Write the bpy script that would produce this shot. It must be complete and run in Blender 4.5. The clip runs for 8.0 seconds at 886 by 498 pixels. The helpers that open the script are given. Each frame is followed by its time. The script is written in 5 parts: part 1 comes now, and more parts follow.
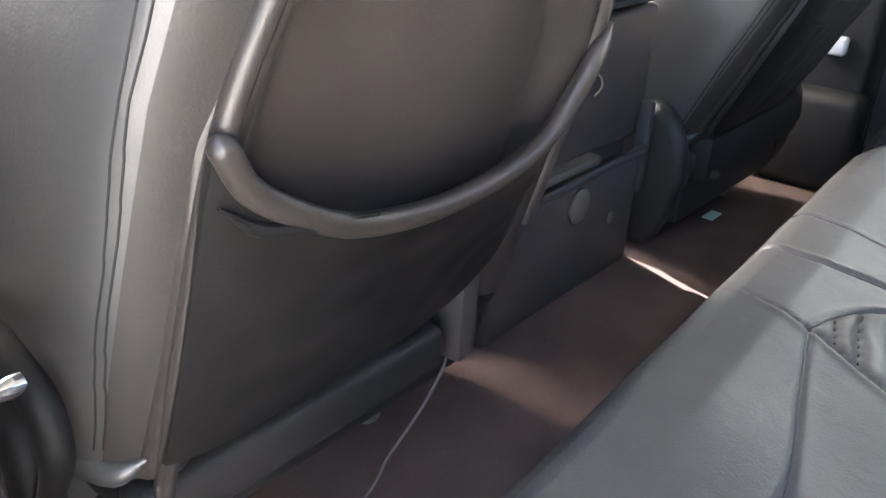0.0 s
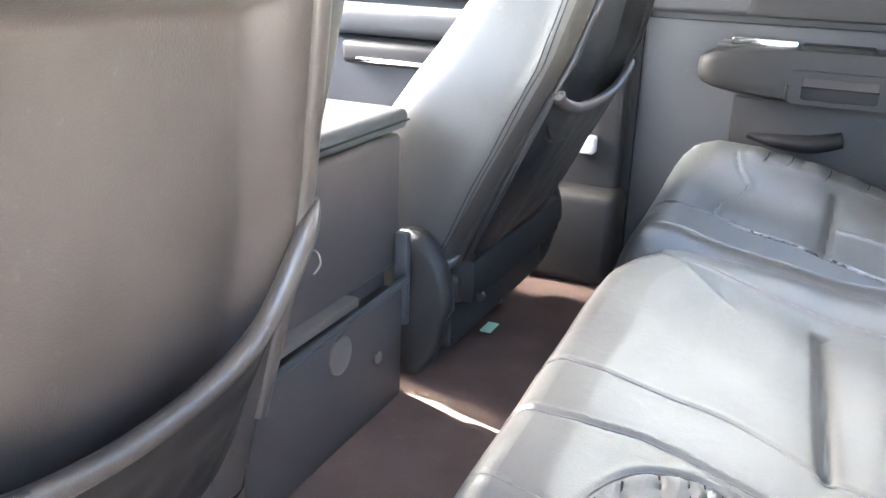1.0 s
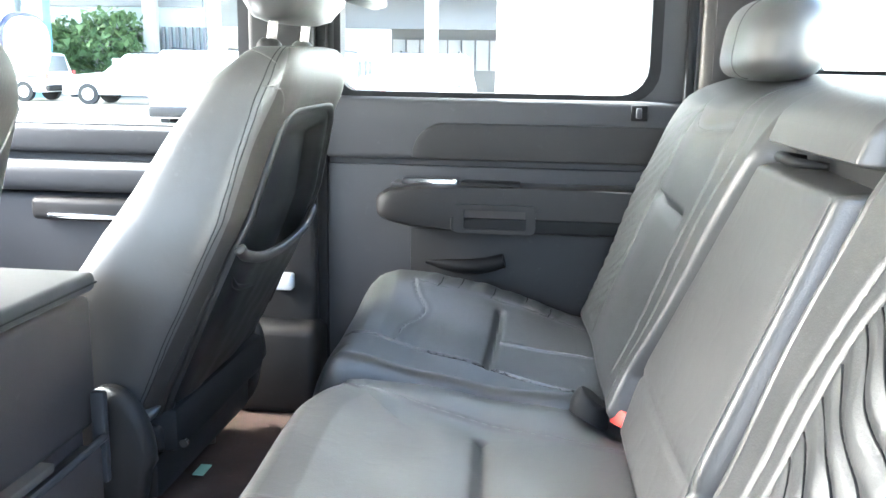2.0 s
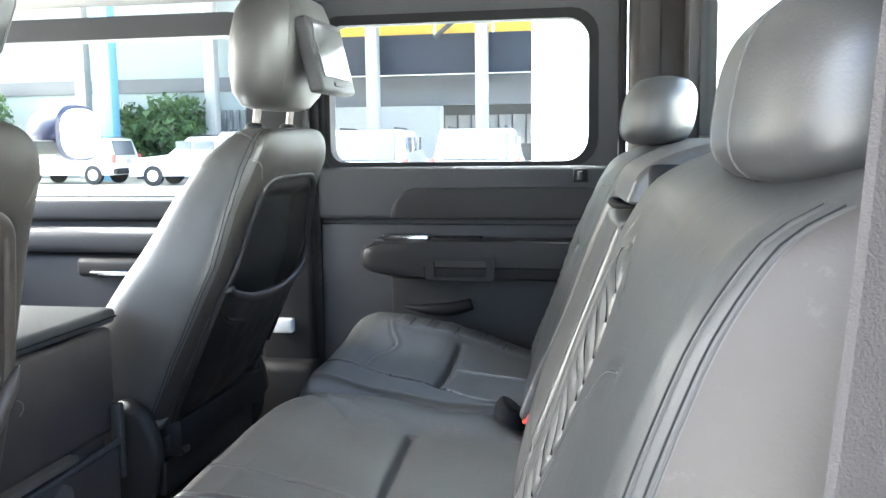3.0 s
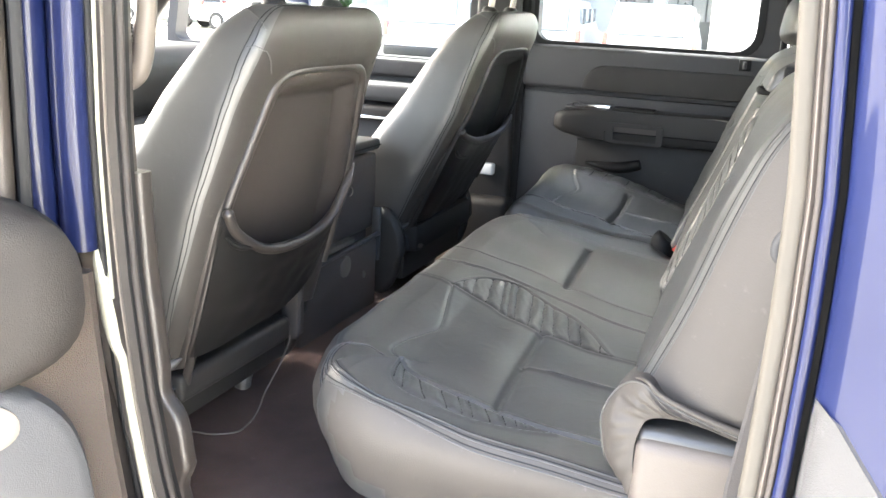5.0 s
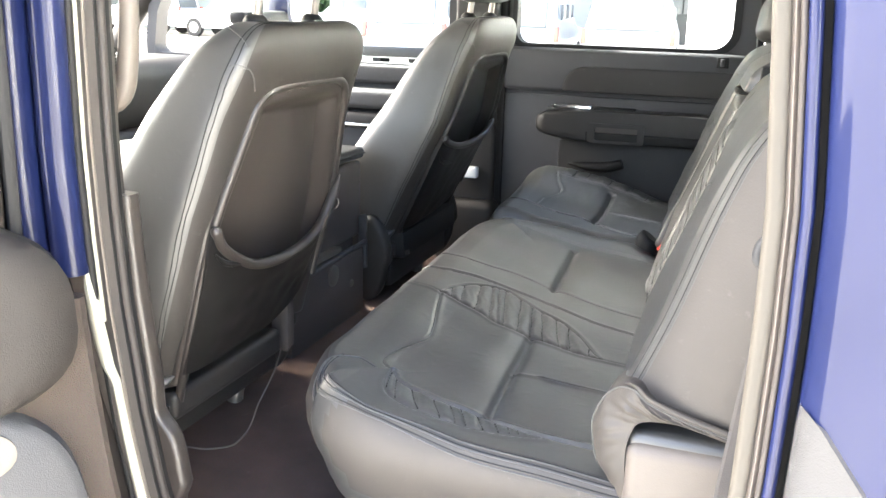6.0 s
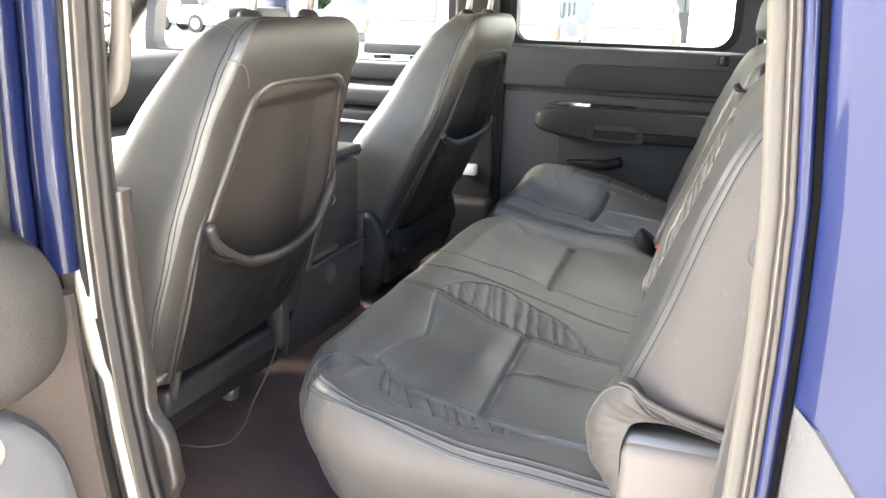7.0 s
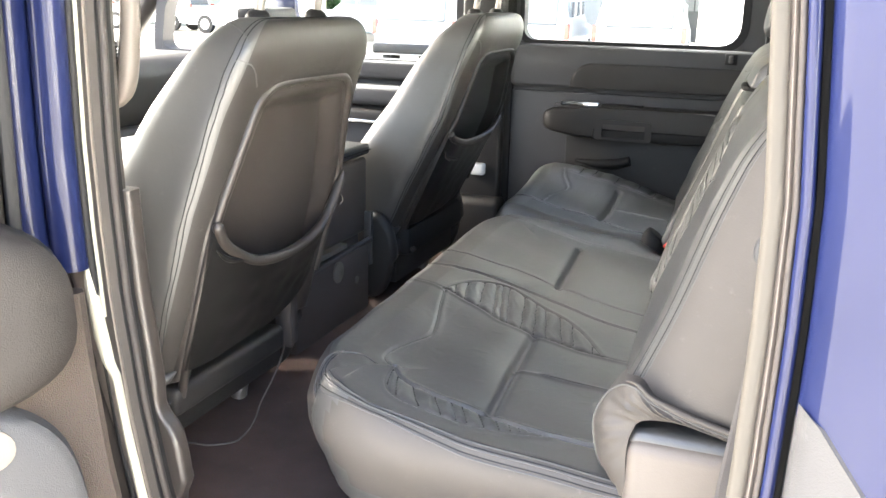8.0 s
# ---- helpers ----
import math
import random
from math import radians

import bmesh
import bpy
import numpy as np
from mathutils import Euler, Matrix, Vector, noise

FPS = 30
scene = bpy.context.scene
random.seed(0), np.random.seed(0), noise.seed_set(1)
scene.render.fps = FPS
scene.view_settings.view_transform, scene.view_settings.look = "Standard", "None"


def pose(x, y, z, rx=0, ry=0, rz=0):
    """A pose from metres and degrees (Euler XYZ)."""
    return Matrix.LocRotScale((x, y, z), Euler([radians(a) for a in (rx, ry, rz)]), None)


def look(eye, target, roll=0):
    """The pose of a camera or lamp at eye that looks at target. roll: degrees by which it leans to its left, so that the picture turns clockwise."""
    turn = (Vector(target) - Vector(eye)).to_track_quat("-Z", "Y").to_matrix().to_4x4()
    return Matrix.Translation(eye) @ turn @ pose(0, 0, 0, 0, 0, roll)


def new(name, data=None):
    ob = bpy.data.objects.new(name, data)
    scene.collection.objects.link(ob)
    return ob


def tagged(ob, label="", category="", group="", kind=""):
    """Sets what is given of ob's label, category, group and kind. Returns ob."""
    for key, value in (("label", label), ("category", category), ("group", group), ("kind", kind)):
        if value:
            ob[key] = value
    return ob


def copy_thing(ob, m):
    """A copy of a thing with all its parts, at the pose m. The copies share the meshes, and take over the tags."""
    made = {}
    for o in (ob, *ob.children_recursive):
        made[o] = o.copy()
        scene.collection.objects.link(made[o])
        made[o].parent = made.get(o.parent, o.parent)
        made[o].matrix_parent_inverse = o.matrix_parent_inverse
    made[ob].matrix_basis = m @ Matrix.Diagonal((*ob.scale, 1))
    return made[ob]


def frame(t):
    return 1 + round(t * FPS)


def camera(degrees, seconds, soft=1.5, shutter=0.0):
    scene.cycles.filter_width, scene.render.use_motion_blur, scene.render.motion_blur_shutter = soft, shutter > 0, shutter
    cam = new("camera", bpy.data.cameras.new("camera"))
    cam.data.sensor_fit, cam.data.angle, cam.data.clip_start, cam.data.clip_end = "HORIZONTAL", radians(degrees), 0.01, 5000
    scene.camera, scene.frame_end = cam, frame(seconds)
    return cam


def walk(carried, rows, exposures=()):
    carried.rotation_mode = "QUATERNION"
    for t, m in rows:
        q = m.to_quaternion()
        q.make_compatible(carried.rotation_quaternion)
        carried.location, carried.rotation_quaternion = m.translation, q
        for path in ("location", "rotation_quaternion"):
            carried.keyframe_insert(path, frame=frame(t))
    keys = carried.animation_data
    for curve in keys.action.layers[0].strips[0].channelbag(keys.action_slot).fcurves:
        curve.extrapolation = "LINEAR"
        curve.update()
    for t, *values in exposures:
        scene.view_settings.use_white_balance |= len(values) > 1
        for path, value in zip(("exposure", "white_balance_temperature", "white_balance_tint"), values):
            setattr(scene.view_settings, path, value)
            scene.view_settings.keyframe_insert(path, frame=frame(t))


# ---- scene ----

cam = camera(52.0, 8.0)
PATH = [
    (0, (0.553, -0.885, 0.717), (-0.525, 0.571, -0.129), 4.1),
    (0.5, (0.542, -0.799, 0.737), (-0.358, 0.808, -0.043), 2.8),
    (1, (0.551, -0.771, 0.761), (-0.217, 0.954, 0.103), 2.0),
    (1.5, (0.59, -0.786, 0.791), (0.119, 1.084, 0.261), 0.7),
    (2, (0.633, -0.843, 0.819), (0.392, 1.103, 0.422), 0.9),
    (2.2, (0.66, -0.885, 0.827), (0.45, 1.076, 0.499), 0.5),
    (3.3, (0.87, -1.168, 0.804), (0.434, 0.769, 0.566), -0.5),
    (3.5, (0.867, -1.214, 0.78), (0.398, 0.712, 0.512), 0.2),
    (4, (0.873, -1.398, 0.771), (0.219, 0.442, 0.337), 1.8),
    (4.5, (0.891, -1.568, 0.836), (0.255, 0.259, 0.328), 4.1),
    (4.7, (0.894, -1.585, 0.846), (0.226, 0.227, 0.326), 3.6),
    (6, (0.894, -1.603, 0.871), (0.25, 0.217, 0.346), 1.4),
    (6.5, (0.894, -1.596, 0.87), (0.246, 0.221, 0.344), 1.7),
    (7, (0.898, -1.592, 0.869), (0.253, 0.225, 0.339), 1.6),
    (7.5, (0.901, -1.594, 0.871), (0.249, 0.221, 0.338), 1.8),
    (8, (0.902, -1.595, 0.869), (0.238, 0.215, 0.338), 1.4),
]
walk(cam, [(t, look(eye, target, roll)) for t, eye, target, roll in PATH],
     [(0.0, 4.45, 5950, 8), (0.5, 5.6, 5900, 7), (1.0, 5.81, 5900, 6), (1.6, 5.57, 5700, 3), (2.2, 4.88, 5600, 1), (3.3, 4.12, 5650, 2), (4.2, 4.42, 6100, 4), (5.2, 4.42, 6200, 4), (8.0, 4.36, 6350, 5)])


# ---- light ----
world = bpy.data.worlds.new("sky")
scene.world = world
world.use_nodes = True
wn = world.node_tree
sky = wn.nodes.new("ShaderNodeTexSky")
sky.sky_type = "NISHITA"
sky.sun_disc = False
sky.sun_elevation, sky.sun_rotation = radians(40), radians(-81)
sky.air_density, sky.dust_density, sky.ozone_density = 0.7, 7.0, 0.5
wn.links.new(sky.outputs[0], wn.nodes["Background"].inputs[0])
wn.nodes["Background"].inputs[1].default_value = 0.15
sun = new("sun", bpy.data.lights.new("sun", "SUN"))
sun.data.energy, sun.data.angle, sun.data.color = 3.0, radians(0.6), (1.0, 0.96, 0.9)
sun.matrix_world = look((0, 0, 0), (0.74, -0.20, -0.64))


# ---- materials ----
def material(name, colour, rough=0.5, metal=0.0, vary=0.15, scale=8.0, bump=0.0, bump_scale=200.0, coat=0.0, spec=0.5, fine=0.0, wrinkle=0.0, wrinkle_scale=38.0, scuff=0.0):
    """A surface with broad stains, fine grain and relief."""
    m = bpy.data.materials.new(name)
    m.use_nodes = True
    nt = m.node_tree
    b = nt.nodes["Principled BSDF"]
    b.inputs["Roughness"].default_value, b.inputs["Metallic"].default_value = rough, metal
    b.inputs["Coat Weight"].default_value, b.inputs["Specular IOR Level"].default_value = coat, spec
    b.inputs["Coat Roughness"].default_value = 0.06
    co = nt.nodes.new("ShaderNodeTexCoord")
    n1 = nt.nodes.new("ShaderNodeTexNoise")
    n1.inputs["Scale"].default_value, n1.inputs["Detail"].default_value = scale, 5
    n2 = nt.nodes.new("ShaderNodeTexNoise")
    n2.inputs["Scale"].default_value, n2.inputs["Detail"].default_value = bump_scale, 3
    for n in (n1, n2):
        nt.links.new(co.outputs["Object"], n.inputs["Vector"])
    mix = nt.nodes.new("ShaderNodeMix")
    mix.data_type = "RGBA"
    mix.inputs["A"].default_value = (*[c * (1 - vary) for c in colour], 1)
    mix.inputs["B"].default_value = (*[min(1, c * (1 + vary)) for c in colour], 1)
    nt.links.new(n1.outputs["Fac"], mix.inputs["Factor"])
    last = mix.outputs["Result"]
    if fine:
        m2 = nt.nodes.new("ShaderNodeMix")
        m2.data_type, m2.blend_type = "RGBA", "OVERLAY"
        m2.inputs["Factor"].default_value = fine
        nt.links.new(last, m2.inputs["A"])
        nt.links.new(n2.outputs["Color"], m2.inputs["B"])
        last = m2.outputs["Result"]
    nt.links.new(last, b.inputs["Base Color"])
    rr = nt.nodes.new("ShaderNodeMapRange")
    rr.inputs["To Min"].default_value, rr.inputs["To Max"].default_value = max(0.02, rough - 0.04), min(1, rough + 0.05)
    nt.links.new(n1.outputs["Fac"], rr.inputs["Value"])
    nt.links.new(rr.outputs["Result"], b.inputs["Roughness"])
    if bump:
        bp = nt.nodes.new("ShaderNodeBump")
        bp.inputs["Strength"].default_value, bp.inputs["Distance"].default_value = bump, 0.001
        nt.links.new(n2.outputs["Fac"], bp.inputs["Height"])
        nt.links.new(bp.outputs["Normal"], b.inputs["Normal"])
    if wrinkle:
        n3 = nt.nodes.new("ShaderNodeTexNoise")
        n3.noise_type, n3.normalize = "RIDGED_MULTIFRACTAL", True
        n3.inputs["Scale"].default_value, n3.inputs["Detail"].default_value, n3.inputs["Distortion"].default_value = wrinkle_scale, 3, 0.6
        nt.links.new(co.outputs["Object"], n3.inputs["Vector"])
        b2 = nt.nodes.new("ShaderNodeBump")
        b2.inputs["Strength"].default_value, b2.inputs["Distance"].default_value = wrinkle, 0.002
        nt.links.new(n3.outputs["Fac"], b2.inputs["Height"])
        nt.links.new(b2.outputs["Normal"], bp.inputs["Normal"])
    if scuff:
        n4 = nt.nodes.new("ShaderNodeTexNoise")
        n4.inputs["Scale"].default_value, n4.inputs["Detail"].default_value, n4.inputs["Roughness"].default_value = 55, 8, 0.75
        nt.links.new(co.outputs["Object"], n4.inputs["Vector"])
        ramp = nt.nodes.new("ShaderNodeMapRange")
        ramp.inputs["From Min"].default_value, ramp.inputs["From Max"].default_value = 0.60, 0.80
        ramp.inputs["To Max"].default_value = scuff
        nt.links.new(n4.outputs["Fac"], ramp.inputs["Value"])
        m3 = nt.nodes.new("ShaderNodeMix")
        m3.data_type = "RGBA"
        m3.inputs["B"].default_value = (*[min(1, c * 2.6 + 0.03) for c in colour], 1)
        nt.links.new(ramp.outputs["Result"], m3.inputs["Factor"])
        nt.links.new(last, m3.inputs["A"])
        nt.links.new(m3.outputs["Result"], b.inputs["Base Color"])
    return m


LEATHER = material("black_leather", (0.0455, 0.0445, 0.0435), 0.42, bump=0.2, bump_scale=520, vary=0.22, scale=14, spec=0.78, wrinkle=0.15, wrinkle_scale=46.0, scuff=0.35)
SIDE = material("grey_seat_vinyl", (0.060, 0.0535, 0.048), 0.55, bump=0.25, bump_scale=520, vary=0.2, scale=10, spec=0.35, wrinkle=0.10, wrinkle_scale=30.0, scuff=0.3)
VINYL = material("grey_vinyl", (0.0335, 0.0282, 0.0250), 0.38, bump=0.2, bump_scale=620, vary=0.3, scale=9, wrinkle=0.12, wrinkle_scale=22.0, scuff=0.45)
BORDER = material("dull_brown_grey_vinyl", (0.0285, 0.0252, 0.0228), 0.52, bump=0.2, bump_scale=560, vary=0.25, scale=10, spec=0.38, wrinkle=0.14, wrinkle_scale=26.0, scuff=0.4)
POCKET = material("black_pocket_vinyl_and_shell_shade", (0.0100, 0.0093, 0.0087), 0.40, spec=0.38, bump=0.2, bump_scale=620, vary=0.35, scale=11, wrinkle=0.14, wrinkle_scale=20.0, scuff=0.25)
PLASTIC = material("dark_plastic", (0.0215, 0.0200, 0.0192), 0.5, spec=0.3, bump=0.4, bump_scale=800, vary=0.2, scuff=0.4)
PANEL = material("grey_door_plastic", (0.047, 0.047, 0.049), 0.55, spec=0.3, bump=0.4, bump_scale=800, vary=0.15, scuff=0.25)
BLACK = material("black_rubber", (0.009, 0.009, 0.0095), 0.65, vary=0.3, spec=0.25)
CARPET = material("brown_carpet", (0.098, 0.070, 0.061), 0.95, bump=1.0, bump_scale=900, vary=0.4, scale=12, fine=0.5, spec=0.1, scuff=0.35)
CHROME = material("chrome", (0.8, 0.8, 0.8), 0.15, 1.0, vary=0.05)
ARM = material("dark_brown_plastic", (0.0145, 0.0121, 0.0108), 0.6, bump=0.5, bump_scale=700, vary=0.2, spec=0.3)
RUBBER = material("grey_rubber_seal", (0.034, 0.029, 0.027), 0.55, vary=0.2, spec=0.35)
FELT = material("grey_felt", (0.046, 0.0375, 0.0325), 0.95, bump=0.8, bump_scale=800, fine=0.4, spec=0.1)
BEIGE = material("beige_grey_plastic", (0.108, 0.092, 0.080), 0.5, bump=0.2, bump_scale=700)
SCREEN = material("screen_glass", (0.13, 0.13, 0.135), 0.12, vary=0.02)
TRIM = material("brown_grey_plastic", (0.060, 0.051, 0.047), 0.55, spec=0.3, bump=0.4, bump_scale=800, vary=0.2, scuff=0.4)
NEEDLE = material("dark_stitch_groove", (0.020, 0.020, 0.020), 0.7, spec=0.2)
STITCH = material("grey_thread", (0.068, 0.067, 0.065), 0.6)
BLUE = material("blue_paint", (0.0042, 0.0075, 0.036), 0.5, coat=0.35, spec=0.15, vary=0.2, scale=5, scuff=0.04)
SCUFFED = material("scuffed_steel", (0.22, 0.20, 0.185), 0.35, 0.6, vary=0.4, scale=60)
CREAM = material("pale_trim", (0.052, 0.047, 0.040), 0.6, spec=0.3, vary=0.08)
JAMB_CREAM = material("cream_bead_and_reflection", (0.27, 0.26, 0.21), 0.4, vary=0.1)
BELT = material("belt_webbing", (0.055, 0.050, 0.048), 0.8, bump=0.6, bump_scale=900)
RED = material("red_plastic", (0.75, 0.06, 0.04), 0.4)
WHITE = material("white_paint", (0.8, 0.8, 0.8), 0.35, coat=0.8, vary=0.04)
HEADLINER = material("headliner_cloth", (0.26, 0.25, 0.235), 0.95, bump=0.4, bump_scale=600)
ASPHALT = material("pale_concrete", (0.50, 0.475, 0.43), 0.9, bump=0.6, bump_scale=60, vary=0.2, scale=0.7)
WALL = material("white_wall", (0.72, 0.72, 0.7), 0.9, vary=0.1, scale=0.6)

glass = bpy.data.materials.new("window_glass")
glass.use_nodes = True
gn = glass.node_tree
gb = gn.nodes["Principled BSDF"]
gb.inputs["Base Color"].default_value = (0.9, 0.95, 0.93, 1)
gb.inputs["Transmission Weight"].default_value, gb.inputs["Roughness"].default_value, gb.inputs["IOR"].default_value = 1.0, 0.0, 1.02
GLASS = glass


# ---- building helpers ----
def thing(name, label, category, group="", kind=""):
    return tagged(new(name), label, category, group, kind)


def part(name, bm, mat, parent=None, label="", smooth=True):
    me = bpy.data.meshes.new(name)
    bmesh.ops.recalc_face_normals(bm, faces=bm.faces)
    for f in bm.faces:
        f.smooth = smooth
    bm.to_mesh(me)
    bm.free()
    me.materials.append(mat)
    ob = new(name, me)
    if smooth:
        me.set_sharp_from_angle(angle=radians(40))
    if parent:
        ob.parent = parent
    return tagged(ob, label)


def box(x0, x1, y0, y1, z0, z1, r=0.004, seg=2, bm=None):
    bm = bm or bmesh.new()
    made = bmesh.ops.create_cube(bm, size=1)["verts"]
    for v in made:
        v.co = ((x0 + x1) / 2 + v.co.x * (x1 - x0), (y0 + y1) / 2 + v.co.y * (y1 - y0), (z0 + z1) / 2 + v.co.z * (z1 - z0))
    if r:
        edges = list({e for v in made for e in v.link_edges})
        bmesh.ops.bevel(bm, geom=edges, offset=r, segments=seg, profile=0.5, affect="EDGES", clamp_overlap=True)
    return bm


def skin(rings, closed=True, caps=True, bm=None):
    """Quads between rings of equal length."""
    bm = bm or bmesh.new()
    rows = [[bm.verts.new(p) for p in ring] for ring in rings]
    n = len(rows[0])
    for a, b in zip(rows, rows[1:]):
        for i in range(n if closed else n - 1):
            j = (i + 1) % n
            bm.faces.new((a[i], a[j], b[j], b[i]))
    if caps and closed:
        bm.faces.new(rows[0][::-1])
        bm.faces.new(rows[-1])
    return bm


def oval(cx, cy, hx, hy, e, n=48):
    """A superellipse in the plane, as pairs."""
    out = []
    for i in range(n):
        a = 2 * math.pi * (i + 0.5) / n
        c, s = math.cos(a), math.sin(a)
        out.append((cx + hx * math.copysign(abs(c) ** (2 / e), c), cy + hy * math.copysign(abs(s) ** (2 / e), s)))
    return out


def spline(pts, n=8):
    """Catmull-Rom through the points."""
    p = [Vector(q) for q in pts]
    p = [p[0] * 2 - p[1]] + p + [p[-1] * 2 - p[-2]]
    out = []
    for i in range(1, len(p) - 2):
        for k in range(n):
            t = k / n
            a, b, c, d = p[i - 1:i + 3]
            out.append(0.5 * ((2 * b) + (c - a) * t + (2 * a - 5 * b + 4 * c - d) * t * t + (3 * b - a - 3 * c + d) * t ** 3))
    return out + [p[-2]]


def tube(pts, r, n=8, smooth=0, bm=None, flat=None):
    """A round rod along the points; flat: (width, thickness) of a strap whose width lies along y."""
    pts = spline(pts, smooth) if smooth else [Vector(p) for p in pts]
    rings = []
    up = Vector((0.123, 0.456, 0.88))
    for i, p in enumerate(pts):
        d = (pts[min(i + 1, len(pts) - 1)] - pts[max(i - 1, 0)]).normalized()
        s = d.cross(up).normalized()
        w = s.cross(d).normalized()
        up = w
        rr = interp(i / (len(pts) - 1) * (len(r) - 1), range(len(r)), r) if isinstance(r, (list, tuple)) else r
        rings.append([p + rr * (math.cos(2 * math.pi * k / n) * s + math.sin(2 * math.pi * k / n) * w) for k in range(n)])
    return skin(rings, bm=bm)


def interp(x, xs, ys):
    return float(np.interp(x, xs, ys))


def to_line(A, B, pts):
    """Distance of the grid (A, B) from a polyline."""
    best = np.full(A.shape, 9.0)
    for (x0, y0), (x1, y1) in zip(pts, pts[1:]):
        dx, dy = x1 - x0, y1 - y0
        t = np.clip(((A - x0) * dx + (B - y0) * dy) / (dx * dx + dy * dy + 1e-12), 0, 1)
        best = np.minimum(best, np.hypot(A - x0 - t * dx, B - y0 - t * dy))
    return best


def inside(A, B, poly):
    hit = np.zeros(A.shape, bool)
    for (x0, y0), (x1, y1) in zip(poly, poly[1:] + poly[:1]):
        cross = (B < y0) != (B < y1)
        with np.errstate(divide="ignore", invalid="ignore"):
            hit ^= cross & (A < (x1 - x0) * (B - y0) / (y1 - y0 + 1e-12) + x0)
    return hit


def smooth_line(pts, n=8):
    return [(p.x, p.y) for p in spline([(a, b, 0) for a, b in pts], n)]


def folds(lo, hi, pitch, seed):
    """Uneven places of pleats from lo to hi."""
    rnd, out = random.Random(seed), [lo]
    while out[-1] < hi:
        out.append(out[-1] + pitch * rnd.uniform(0.65, 1.4))
    return out


def warp(A, B):
    """How gathered leather leans to and fro along its pleats."""
    return 0.0028 * np.sin(B * 24 + A * 75) + 0.0006 * np.sin(B * 90 - A * 40)


def side_cloth(ob, mat, test):
    """Sews another cloth to the faces of a pad that test(centre) picks."""
    ob.data.materials.append(mat)
    for f in ob.data.polygons:
        f.material_index = int(test(f.center))


def near_by(line, gap=0.0021):
    """The line shifted a needle's width to its side."""
    out = []
    for i, (a, b) in enumerate(line):
        p, q = line[max(i - 1, 0)], line[min(i + 1, len(line) - 1)]
        d = math.hypot(q[0] - p[0], q[1] - p[1]) or 1.0
        out.append((a - gap * (q[1] - p[1]) / d, b + gap * (q[0] - p[0]) / d))
    return out


